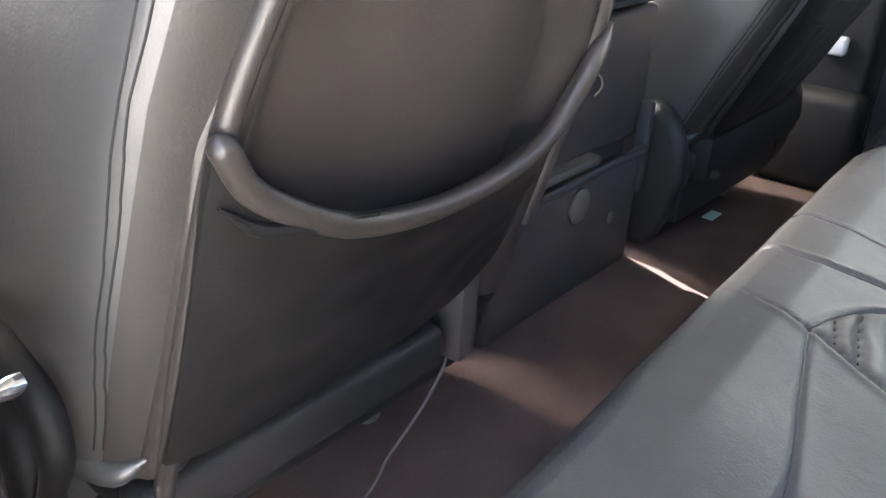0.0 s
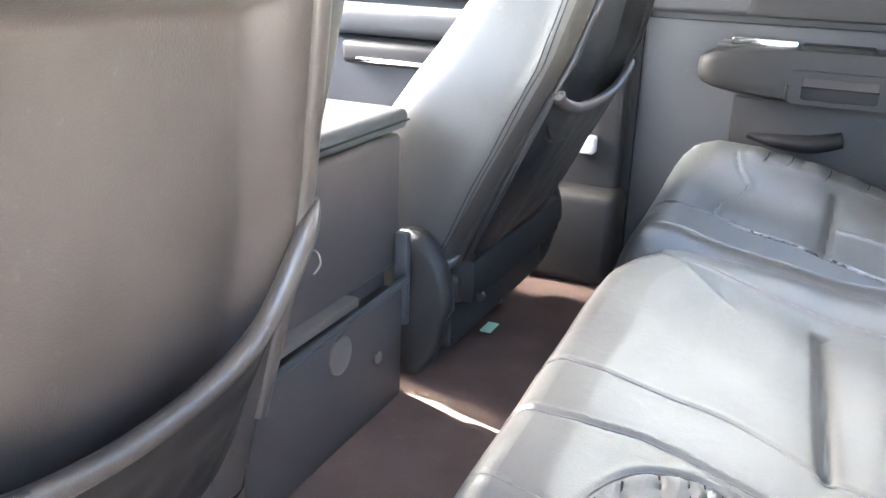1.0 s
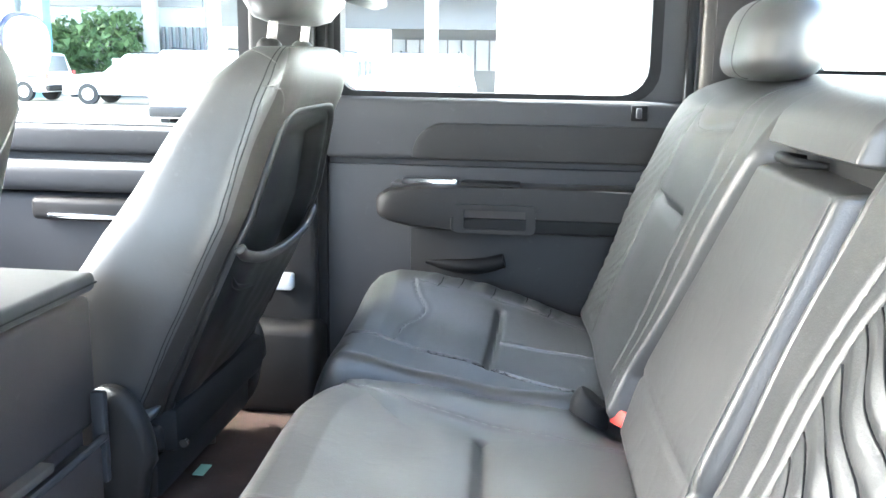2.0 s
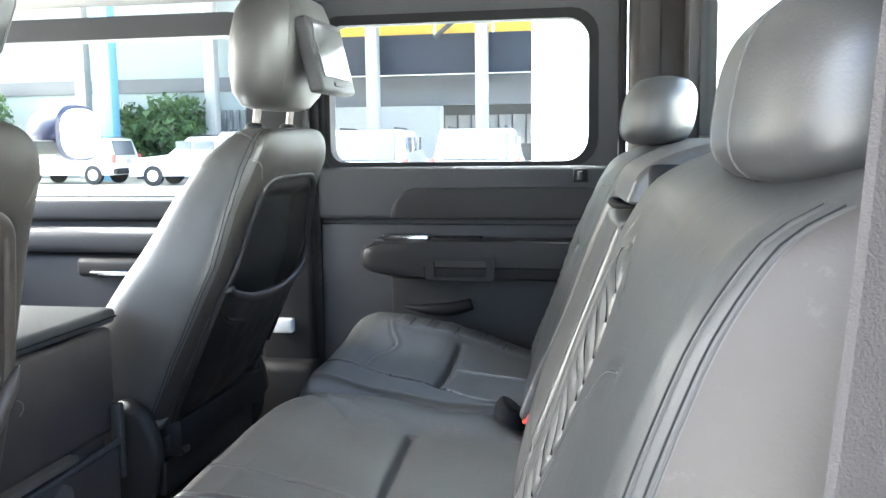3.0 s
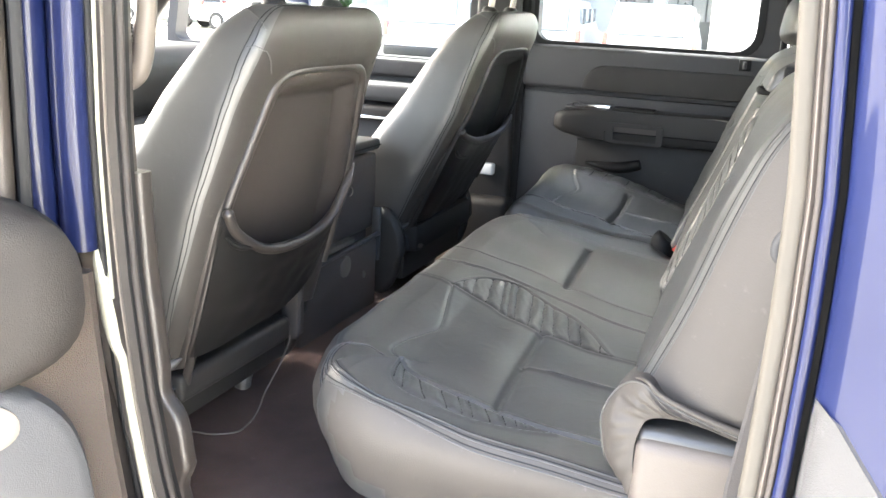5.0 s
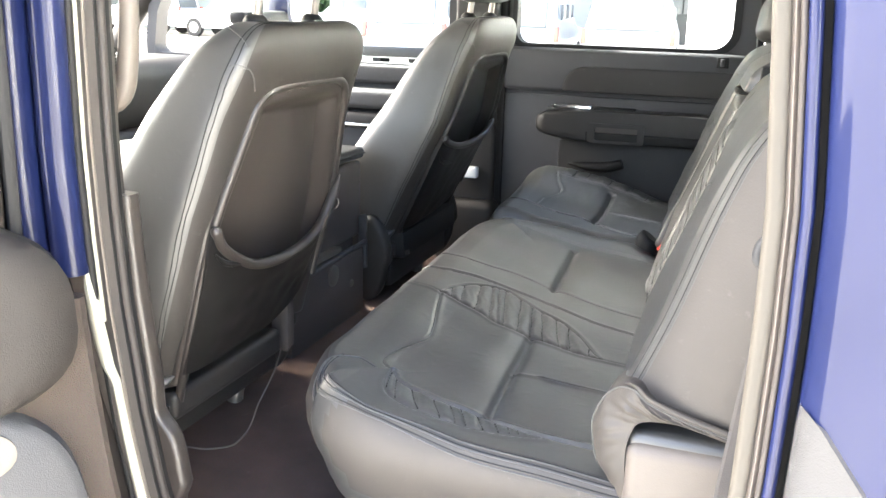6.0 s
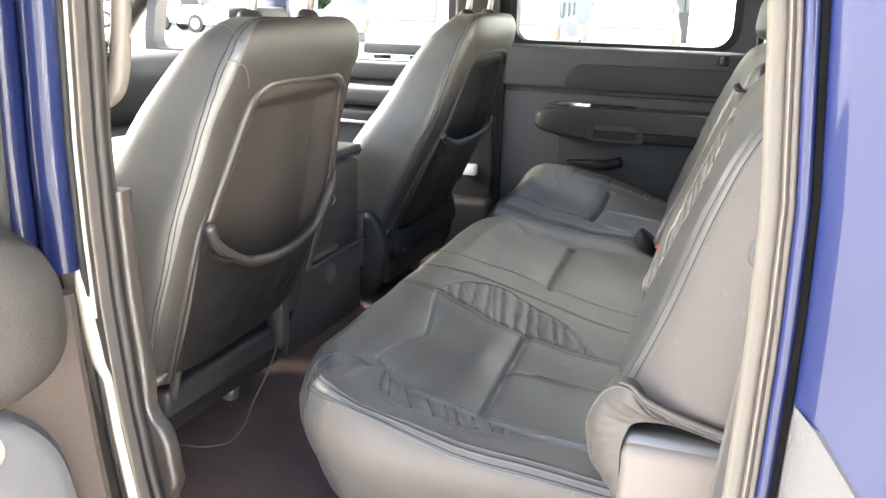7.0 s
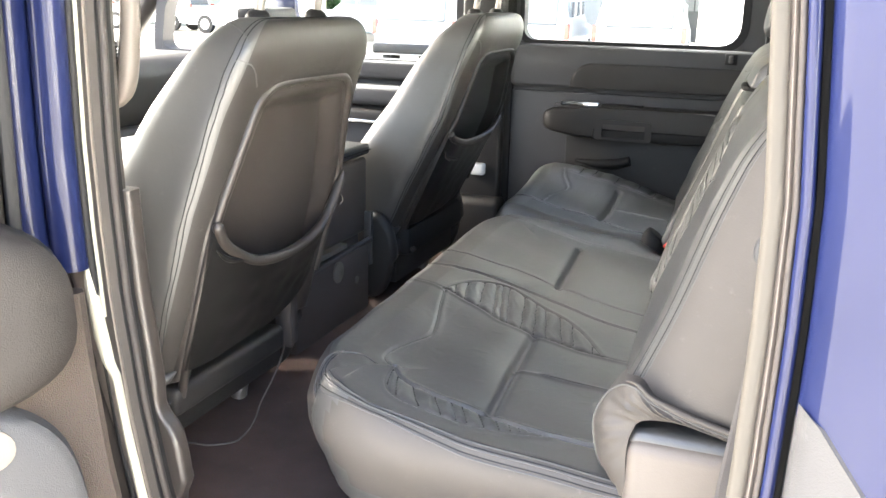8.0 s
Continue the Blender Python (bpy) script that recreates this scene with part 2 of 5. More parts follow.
class Pad:
    """A stuffed pad over the rectangle a0..a1, b0..b1, with rounded rims, seams and pleats; place() maps (a, b, h) to the world."""

    def __init__(self, a0, a1, b0, b1, low, height, rim, place, step=0.006):
        self.box, self.low, self.height, self.rim, self.place, self.step = (a0, a1, b0, b1), low, height, rim, place, step
        self.seams, self.pleats, self.bulges, self.welts = [], [], [], []
        self.corner = 0.0

    def plan(self, a, b):
        """Rounds the front corners of the rectangle, as seen from above."""
        a0, a1, b0, b1 = self.box
        r = self.corner
        ca, cb = max(a, a0 + r), min(max(b, b0 + r), b1 - r)
        da, db = abs(a - ca), abs(b - cb)
        if r and da > 0 and db > 0:
            k = max(da, db) / math.hypot(da, db)
            return ca + (a - ca) * k, cb + (b - cb) * k
        return a, b

    def unplan(self, line):
        """Where points of the rounded outline lie in the rectangle."""
        a0, a1, b0, b1 = self.box
        r, out = self.corner, []
        for a, b in line:
            ca, cb = max(a, a0 + r), min(max(b, b0 + r), b1 - r)
            da, db = abs(a - ca), abs(b - cb)
            k = math.hypot(da, db) / max(da, db) if da > 0 and db > 0 else 1.0
            out.append((ca + (a - ca) * k, cb + (b - cb) * k))
        return out

    def rise(self, A, B):
        a0, a1, b0, b1 = self.box
        ra0, ra1, rb0, rb1 = self.rim
        h = self.height(A, B)
        for line, deep, wide in self.seams:
            h = h - deep * np.exp(-(to_line(A, B, line) / wide) ** 2)
        for line, high, wide in self.welts:
            h = h + high * np.exp(-(to_line(A, B, line) / wide) ** 2)
        for poly, slope, folds, deep in self.pleats:
            edge = np.clip(to_line(A, B, poly + poly[:1]) / 0.010, 0, 1) ** 0.6 * inside(A, B, poly)
            u = np.interp(A + slope * B + warp(A, B), folds, range(len(folds)))
            puff = np.abs(np.sin(math.pi * u)) ** 0.5
            ripple = np.abs(np.sin(math.pi * (2.3 * u + 0.4 * np.sin(B * 70)))) ** 0.7
            h = h + deep * edge * (puff - 0.4 + 0.20 * (ripple - 0.5))
        for a, b, r, amount in self.bulges:
            h = h + amount * np.exp(-((A - a) ** 2 + (B - b) ** 2) / r ** 2)
        f = np.ones(A.shape)
        g = 0 * A
        for s, r in ((A - a0, ra0), (a1 - A, ra1), (B - b0, rb0), (b1 - B, rb1)):
            k = np.clip(1 - s / r, 0, 1)
            g = np.maximum(g, k ** 2) if self.corner else g + k ** 2
        g = np.clip(g, 0, 1)
        return self.low + (h - self.low) * np.sqrt(1 - g)

    def axis(self, lo, hi, r0, r1):
        n = max(8, int((hi - lo) / self.step))
        s = np.linspace(0, 1, n)
        v = lo + (hi - lo) * s
        near0 = lo + r0 * (1 - np.cos(np.linspace(0, math.pi / 2, 10)))
        near1 = hi - r1 * (1 - np.cos(np.linspace(0, math.pi / 2, 10)))
        v = v[(v > lo + r0) & (v < hi - r1)]
        return np.unique(np.round(np.concatenate([near0, v, near1]), 6))

    def mesh(self):
        a0, a1, b0, b1 = self.box
        va, vb = self.axis(a0, a1, self.rim[0], self.rim[1]), self.axis(b0, b1, self.rim[2], self.rim[3])
        A, B = np.meshgrid(va, vb, indexing="ij")
        H = self.rise(A, B)
        bm = bmesh.new()
        V = [[bm.verts.new(self.place(*self.plan(A[i, j], B[i, j]), H[i, j])) for j in range(len(vb))] for i in range(len(va))]
        for i in range(len(va) - 1):
            for j in range(len(vb) - 1):
                bm.faces.new((V[i][j], V[i + 1][j], V[i + 1][j + 1], V[i][j + 1]))
        loop = [V[i][0] for i in range(len(va))] + [V[-1][j] for j in range(1, len(vb))] + [V[i][-1] for i in range(len(va) - 2, -1, -1)] + [V[0][j] for j in range(len(vb) - 2, 0, -1)]
        bm.faces.new(loop[::-1])
        return bm

    def on(self, line, lift=0.0):
        A, B = np.array([p[0] for p in line]), np.array([p[1] for p in line])
        return [Vector(self.place(*self.plan(a, b), h + lift)) for a, b, h in zip(A, B, self.rise(A, B))]

    def crease_shade(self, r=0.0011):
        """Tubes that put shade along the bottoms of the pleats, each within its panel."""
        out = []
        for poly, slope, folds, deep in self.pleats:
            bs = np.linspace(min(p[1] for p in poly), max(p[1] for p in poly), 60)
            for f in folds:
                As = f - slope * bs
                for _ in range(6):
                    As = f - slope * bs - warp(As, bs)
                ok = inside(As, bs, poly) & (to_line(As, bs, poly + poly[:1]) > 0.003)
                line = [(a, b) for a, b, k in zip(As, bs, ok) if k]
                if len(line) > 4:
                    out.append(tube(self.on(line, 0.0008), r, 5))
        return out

    def thread(self, line, r=0.0011, lift=0.0004):
        return tube(self.on(line, lift), r, 5)


def cut_plate(outer, hole, y0, y1, axis="y"):
    """A plate between y0 and y1 with the outline (x, z) and an opening of as many corners."""
    bm = bmesh.new()
    rows = []
    for ring in (outer, hole):
        rows.append([[bm.verts.new((x, y, z)) for x, z in ring] for y in (y0, y1)])
    n = len(outer)
    (of, ob), (hf, hb) = rows
    for i in range(n):
        j = (i + 1) % n
        for q in ((of[i], of[j], hf[j], hf[i]), (ob[j], ob[i], hb[i], hb[j]), (of[j], of[i], ob[i], ob[j]), (hf[i], hf[j], hb[j], hb[i])):
            bm.faces.new(q)
    return bm


def round_rect(x0, x1, z0, z1, radii, n=6):
    """Corner radii: bottom left, bottom right, top right, top left; anticlockwise from the bottom left."""
    out = []
    for (cx, cz, sx, sz, a0), r in zip(((x0, z0, 1, 1, 180), (x1, z0, -1, 1, 270), (x1, z1, -1, -1, 0), (x0, z1, 1, -1, 90)), radii):
        for k in range(n):
            a = radians(a0 + 90 * k / (n - 1))
            out.append((cx + sx * r + r * math.cos(a), cz + sz * r + r * math.sin(a)))
    return out


# ---- the cab: floor, walls, roof ----
FLOOR = 0.17


def build_floor():
    def z(x, y):
        return FLOOR + 0.035 * math.exp(-((y - 0.0) / 0.33) ** 4) + 0.006 * noise.noise((x * 6, y * 6, 0))
    xs, ys = np.linspace(-1.2, 1.05, 90), np.linspace(-0.88, 0.80, 74)
    bm = bmesh.new()
    top = [[bm.verts.new((x, y, z(x, y))) for y in ys] for x in xs]
    for i in range(len(xs) - 1):
        for j in range(len(ys) - 1):
            bm.faces.new((top[i][j], top[i + 1][j], top[i + 1][j + 1], top[i][j + 1]))
    tagged(part("floor", bm, CARPET), "worn dark brown carpet on the cab floor", "floor", kind="structure")
    tagged(part("cab_underbody", box(-1.2, 1.05, -0.97, 0.86, 0.02, 0.15, 0.01), BLUE), "blue painted steel underbody below the carpet", "underbody", kind="structure")


build_floor()


def build_far_rear_door():
    door = thing("door_2", "grey plastic rear passenger door, closed, with window", "door", kind="structure")
    # sheet with the window opening
    outer = round_rect(0.205, 0.86, 0.10, 1.12, (0.03, 0.03, 0.06, 0.03))
    hole = round_rect(0.23, 0.793, 0.765, 1.07, (0.03, 0.055, 0.05, 0.03))
    part("door_panel", cut_plate(outer, hole, 0.803, 0.86), PANEL, door)
    part("window_glass", box(0.22, 0.80, 0.836, 0.840, 0.755, 1.08, 0), GLASS, door, smooth=False).visible_shadow = False
    part("window_seal", cut_plate(round_rect(0.226, 0.806, 0.757, 1.08, (0.035, 0.06, 0.055, 0.035)), round_rect(0.238, 0.786, 0.771, 1.06, (0.03, 0.05, 0.045, 0.03)), 0.796, 0.835), BLACK, door, "black rubber window seal")
    part("upper_trim", box(0.21, 0.85, 0.780, 0.803, 0.650, 0.762, 0.012, 3), PANEL, door)
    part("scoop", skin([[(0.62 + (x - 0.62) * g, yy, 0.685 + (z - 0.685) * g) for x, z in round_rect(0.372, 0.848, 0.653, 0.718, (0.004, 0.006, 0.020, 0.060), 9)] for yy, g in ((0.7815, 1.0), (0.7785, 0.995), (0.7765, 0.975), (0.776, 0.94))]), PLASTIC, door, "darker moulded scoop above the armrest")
    part("lower_trim", box(0.21, 0.85, 0.792, 0.803, 0.20, 0.640, 0.008, 2), PANEL, door)
    part("armrest", skin([[(x, yy, z + 0.06 * (x - 0.6) * 0) for x, z in oval(0.60, 0.571, 0.287 * g, 0.042 * g, 3.6, 64)] for yy, g in ((0.80, 1.0), (0.750, 1.0), (0.739, 0.97), (0.734, 0.90), (0.733, 0.7))]), PLASTIC, door, "dark moulded armrest")
    part("armrest_ledge", box(0.34, 0.86, 0.747, 0.800, 0.604, 0.613, 0.004, 2), PANEL, door)
    part("grip_strip", box(0.45, 0.875, 0.7298, 0.737, 0.531, 0.556, 0.007, 3), BLACK, door, "black lower grip strip")
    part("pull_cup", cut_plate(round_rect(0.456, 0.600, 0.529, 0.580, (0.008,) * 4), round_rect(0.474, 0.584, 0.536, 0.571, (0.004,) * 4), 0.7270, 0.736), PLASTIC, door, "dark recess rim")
    part("cup_face", box(0.474, 0.584, 0.7328, 0.738, 0.536, 0.571, 0.002, 1), TRIM, door, "lighter grab recess")
    part("switch_plate", box(0.36, 0.46, 0.745, 0.785, 0.608, 0.622, 0.004, 2), CHROME, door, "bright window switch plate")
    part("switch_slot", box(0.465, 0.57, 0.742, 0.785, 0.608, 0.617, 0.003, 2), BLACK, door)
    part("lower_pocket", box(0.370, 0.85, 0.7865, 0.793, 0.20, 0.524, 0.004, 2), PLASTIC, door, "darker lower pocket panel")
    part("map_pocket", tube([(0.400, 0.786, 0.462), (0.45, 0.778, 0.459), (0.50, 0.776, 0.460), (0.545, 0.776, 0.472)], [0.004, 0.012, 0.015, 0.013], 12, 6), BLACK, door, "black lower handle pocket")
    part("lock_bezel", box(0.757, 0.786, 0.776, 0.785, 0.728, 0.756, 0.003, 2), BLACK, door)
    part("lock_button", box(0.766, 0.776, 0.772, 0.782, 0.733, 0.751, 0.002, 2), PANEL, door)


build_far_rear_door()


def build_far_front_door():
    door = thing("door_1", "grey plastic front passenger door, closed, with window", "door", kind="structure")
    outer = round_rect(-0.95, 0.07, 0.10, 1.10, (0.03, 0.03, 0.06, 0.36))
    hole = round_rect(-0.92, 0.045, 0.70, 1.05, (0.03, 0.03, 0.04, 0.33))
    part("door_panel", cut_plate(outer, hole, 0.803, 0.86), PANEL, door)
    part("window_glass", box(-0.60, 0.06, 0.836, 0.840, 0.69, 1.06, 0), GLASS, door, smooth=False).visible_shadow = False
    part("upper_trim", box(-0.95, 0.06, 0.775, 0.803, 0.645, 0.697, 0.012, 3), PANEL, door)
    part("armrest", box(-0.75, 0.03, 0.735, 0.803, 0.575, 0.632, 0.02, 4), PANEL, door, "pale lit armrest top")
    part("pull_recess", box(-0.345, -0.12, 0.732, 0.775, 0.522, 0.566, 0.012, 3), PLASTIC, door, "dark pull recess")
    part("pull_trim", box(-0.31, -0.14, 0.727, 0.738, 0.527, 0.537, 0.004, 2), CHROME, door, "bright pull trim")
    part("lower_trim", box(-0.95, 0.05, 0.762, 0.803, 0.20, 0.570, 0.015, 3), PANEL, door)


build_far_front_door()


def build_pillars():
    far_b = thing("pillar_2", "dark grey trimmed door pillar behind the passenger seat", "pillar", kind="structure")
    part("pillar_trim", box(0.075, 0.196, 0.765, 0.83, 0.16, 1.14, 0.012, 3), PLASTIC, far_b)
    part("kick_panel", box(0.04, 0.212, 0.715, 0.80, FLOOR, 0.345, 0.022, 4), PLASTIC, far_b, "grey moulded kick panel at the pillar foot")
    part("pillar_seal", box(0.192, 0.214, 0.785, 0.87, 0.12, 1.14, 0.004, 2), BLACK, far_b)
    far_c = thing("pillar_3", "dark brown-grey trimmed rear roof pillar", "pillar", kind="structure")
    part("pillar_trim", box(0.865, 1.03, 0.76, 0.86, 0.14, 1.14, 0.02, 3), VINYL, far_c)
    part("pillar_seal", box(0.845, 0.862, 0.775, 0.80, 0.14, 1.12, 0.006, 2), BLACK, far_c)


build_pillars()


def build_shell():
    outer = round_rect(-0.96, 0.85, 0.12, 1.16, (0.02,) * 4)
    bm = cut_plate(outer, round_rect(-0.62, 0.62, 0.80, 1.10, (0.04,) * 4), 0, 0.05)
    bmesh.ops.transform(bm, matrix=pose(1.02, 0, 0, 0, 0, 90), verts=bm.verts)
    tagged(part("wall_rear", bm, VINYL), "dark trimmed cab rear wall with window opening", "wall", kind="structure")
    w = thing("window_1", "rear cab window in a black frame", "window", kind="structure")
    bm = cut_plate(round_rect(-0.64, 0.64, 0.785, 1.115, (0.05,) * 4), round_rect(-0.60, 0.60, 0.82, 1.085, (0.03,) * 4), 0, 0.03)
    bmesh.ops.transform(bm, matrix=pose(1.018, 0, 0, 0, 0, 90), verts=bm.verts)
    part("frame", bm, BLACK, w)
    part("pane", box(0.995, 0.999, -0.61, 0.61, 0.81, 1.09, 0), GLASS, w, smooth=False).visible_shadow = False
    tagged(part("ceiling", box(-0.72, 1.02, -0.90, 0.80, 1.12, 1.15, 0.01), HEADLINER), "grey cloth headliner", "ceiling", kind="structure")
    tagged(part("roof", box(-0.76, 1.06, -0.97, 0.86, 1.155, 1.19, 0.015), BLUE), "blue painted cab roof", "roof", kind="structure")
    dash = thing("dashboard", "dark plastic dashboard under the windscreen", "dashboard", kind="structure")
    part("dash_top", box(-1.25, -0.72, -0.80, 0.80, 0.50, 0.70, 0.06, 5), PLASTIC, dash)
    part("dash_front", box(-0.95, -0.70, -0.80, 0.80, 0.25, 0.52, 0.03, 3), PLASTIC, dash)
    tagged(part("wall_front", box(-1.30, -1.22, -0.85, 0.85, 0.02, 0.66, 0.01), PLASTIC), "dark firewall ahead of the dashboard", "wall", kind="structure")


build_shell()


# ---- front seats ----
from mathutils.bvhtree import BVHTree


def back_rear(z):
    return 0.187 + 0.27 * (z - 0.39)


SEAT_FRONT = [(0.25, -0.22), (0.40, -0.105), (0.50, -0.027), (0.562, 0.020), (0.615, 0.061), (0.67, 0.100), (0.728, 0.137), (0.765, 0.165), (0.793, 0.188), (0.819, 0.216), (0.845, 0.240)]
SEAT_HALF = [(0.25, 0.20), (0.36, 0.210), (0.45, 0.215), (0.60, 0.212), (0.72, 0.194), (0.78, 0.180), (0.80, 0.175), (0.86, 0.168)]


def draped(tree, pts, r, lift=0.0006, n=8, away=None):
    """A thread laid on a surface: each point is moved to the nearest place of it."""
    line = []
    for p in spline(pts, n):
        place, normal, *_ = tree.find_nearest(p)
        line.append(place + normal * lift)
    return tube(line, r, 5)


def front_seat(yc, sag, screen, tuck=0.0):
    seat = thing("front_seat", "black leather front seat with sagging rear map pocket", "seat", "front seats")
    outline = smooth_line([(0.33, 0.178), (0.45, 0.181), (0.58, 0.177), (0.66, 0.158), (0.72, 0.141), (0.745, 0.132), (0.759, 0.116), (0.766, 0.090), (0.768, 0.045), (0.768, 0.0)], 5)
    outline = outline + [(a, -b) for a, b in outline[-2::-1]]

    def depth_in(A, B):
        return to_line(A, B, outline) * np.where(inside(A, B, outline), 1, -1)

    grid_z, grid_y = np.linspace(0.29, 0.80, 103), np.linspace(-0.2, 0.2, 81)
    sunk = np.clip((depth_in(*np.meshgrid(grid_z, grid_y, indexing="ij")) - 0.014) / 0.026, 0, 1)

    def hollow(z, y):
        """How far the foam is hollowed behind the shell, from 0 to 1."""
        if not 0.30 < z < 0.79 or abs(y) > 0.19:
            return 0.0
        return float(sunk[round((z - 0.29) / 0.005), round((y + 0.2) / 0.005)])

    rings = []
    levels = [(z, 0.0) for z in (0.352, 0.354, 0.360, 0.375, 0.40, 0.44, 0.48, 0.52, 0.56, 0.60, 0.63, 0.66, 0.69, 0.71, 0.73, 0.745, 0.76, 0.775, 0.787)]
    levels += [(0.787 + 0.052 * math.sin(q), 1 - math.cos(q)) for q in np.linspace(0, math.pi / 2, 11)[1:]]
    levels += [(0.8395, 1.25), (0.840, 1.5), (0.840, 1.9)]
    for z, q in levels:
        xf = interp(z, *zip(*SEAT_FRONT)) + 0.010 * q
        xr = back_rear(z) + interp(z, [0.72, 0.78], [0.0, 0.008]) - 0.026 * min(q, 1.0) - 0.008 * max(0, q - 1)
        h = interp(z, *zip(*SEAT_HALF)) - 0.055 * q
        ring = []
        for k in range(96):
            t = 2 * math.pi * (k + 0.5) / 96
            c, sn = math.cos(t), math.sin(t)
            e = 5.0 if c > 0 else 4.0
            x = (xf + xr) / 2 + (xr - xf) / 2 * math.copysign(abs(c) ** (2 / e), c)
            y = h * math.copysign(abs(sn) ** (2 / 6.0), sn)
            if c > 0:
                x -= 0.042 * hollow(z, y)
            soft = 0.0025 * noise.noise((x * 9, y * 9 + yc, z * 9))
            ring.append((x + soft, yc + y, z + soft))
        rings.append(ring)
    bm = skin(rings)
    tree = BVHTree.FromBMesh(bm)
    back = part("backrest", bm, LEATHER, seat)
    # vinyl on the rear face, leather before the topstitching
    back.data.materials.append(BORDER)
    for f in back.data.polygons:
        f.material_index = int((f.index + 15) % 96 < 30)

    def taper(a):
        return np.interp(a, [0.33, 0.58, 0.66, 0.72, 0.745, 0.76, 0.772], [0.183, 0.181, 0.163, 0.146, 0.138, 0.126, 0.112]) / 0.186

    def place(a, b, h):
        return (back_rear(a) + h, yc + b * float(taper(a)), a)

    def shell_h(A, B):
        B = B * taper(A)
        d = depth_in(A, B)
        start = np.interp(A, [0.55, 0.74], [0.016, 0.026])
        k = np.clip((d - start) / np.interp(A, [0.4, 0.74], [0.045, 0.024]), 0, 1)
        k = k * k * (3 - 2 * k)
        return -0.001 - 0.010 * np.clip((0.008 - d) / 0.012, 0, 1) - (0.024 + 0.004 * np.sin(A * 9 + B * 5)) * k + 0.003 * k * np.sin(B * 16 + 0.8)
    shell = Pad(0.352, 0.772, -0.186, 0.186, -0.03, shell_h, (0.004, 0.004, 0.004, 0.004), place, 0.0038)
    # passenger shell and rim coloured darker for the shade away from the open door
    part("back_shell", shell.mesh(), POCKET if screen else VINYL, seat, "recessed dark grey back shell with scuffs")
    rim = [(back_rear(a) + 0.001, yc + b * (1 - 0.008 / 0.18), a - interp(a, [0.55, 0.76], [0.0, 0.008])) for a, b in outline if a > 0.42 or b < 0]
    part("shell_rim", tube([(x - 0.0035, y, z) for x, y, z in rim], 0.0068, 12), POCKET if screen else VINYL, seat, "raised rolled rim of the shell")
    lip = [(-0.178, 0.587), (-0.172, 0.576), (-0.157, 0.554), (-0.128, 0.534), (-0.085, 0.513), (-0.035, 0.501), (0.02, 0.497), (0.08, 0.504), (0.125, 0.523), (0.152, 0.560), (0.172, 0.596)]
    lip = [(y, 0.59 - (0.59 - z) * sag) for y, z in lip]
    lip_line = smooth_line(lip, 6)
    ly, lz = zip(*lip_line)
    cols = []
    for b in np.linspace(-0.178, 0.178, 56):
        ztop = interp(b, ly, lz)
        z0 = interp(b, [-0.178, -0.12, 0.0, 0.06, 0.106, 0.12, 0.135, 0.178], [0.374, 0.374, 0.379, 0.394, 0.418, 0.440, 0.500, 0.575])
        col = []
        for q in np.linspace(0, 1, 22):
            a = z0 + (ztop - z0) * q
            e = max(0.0, 1 - (abs(b) / 0.178) ** 5)
            crease = 0.0025 * math.sin(26 * b + 7 * q) * (1 - q) + 0.002 * noise.noise((b * 30, q * 6, yc))
            col.append((back_rear(a) + 0.004 + e * (0.010 + 0.007 * q + crease), yc + b, a))
        cols.append(col + [(x - 0.005, y, z) for x, y, z in col[::-1]])
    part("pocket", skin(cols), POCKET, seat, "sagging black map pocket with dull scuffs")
    part("pocket_lip", tube([(back_rear(z) + 0.004 + 0.012 * max(0, 1 - (abs(y) / 0.178) ** 5), yc + y, z) for y, z in lip_line], [0.001, 0.005, 0.007] + [0.0078] * 36 + [0.007, 0.005, 0.001], 12), VINYL, seat, "rolled padded pocket edge")
    fold = [(-0.176, 0.550), (-0.15, 0.531), (-0.11, 0.522), (-0.06, 0.513)]
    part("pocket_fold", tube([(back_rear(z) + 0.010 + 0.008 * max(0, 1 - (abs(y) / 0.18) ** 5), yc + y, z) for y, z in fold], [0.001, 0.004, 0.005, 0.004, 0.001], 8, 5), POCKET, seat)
    # twin topstitching up both edges and over the top, and the shoulder seams
    for off in (0.017, 0.026):
        half = [(back_rear(z) - off, interp(z, *zip(*SEAT_HALF)) + 0.002, z) for z in np.linspace(0.375, 0.775, 20)]
        half += [(back_rear(0.81) - off, 0.174, 0.800), (0.300 - off * 0.8, 0.160, 0.820), (0.298 - off * 0.6, 0.135, 0.835), (0.296 - off * 0.6, 0.10, 0.842), (0.297 - off * 0.6, 0.06, 0.843), (0.297 - off * 0.6, 0.0, 0.844)]
        line = [(x, yc - y, z) for x, y, z in half] + [(x, yc + y, z) for x, y, z in half[-2::-1]]
        part("stitching", draped(tree, line, 0.0008, 0.0002, 4), NEEDLE, seat)
    for sd in (-1, 1):
        part("seam", draped(tree, [(back_rear(0.795) - 0.018, yc + sd * 0.196, 0.795), (back_rear(0.79), yc + sd * 0.186, 0.792), (back_rear(0.775) + 0.02, yc + sd * 0.164, 0.777), (back_rear(0.75) + 0.02, yc + sd * 0.146, 0.752)], 0.0011), STITCH, seat)
        part("seam", draped(tree, [(0.212, yc + sd * 0.118, 0.840), (0.245, yc + sd * 0.138, 0.838), (0.275, yc + sd * 0.156, 0.828), (0.296, yc + sd * 0.166, 0.814)], 0.0010), STITCH, seat)
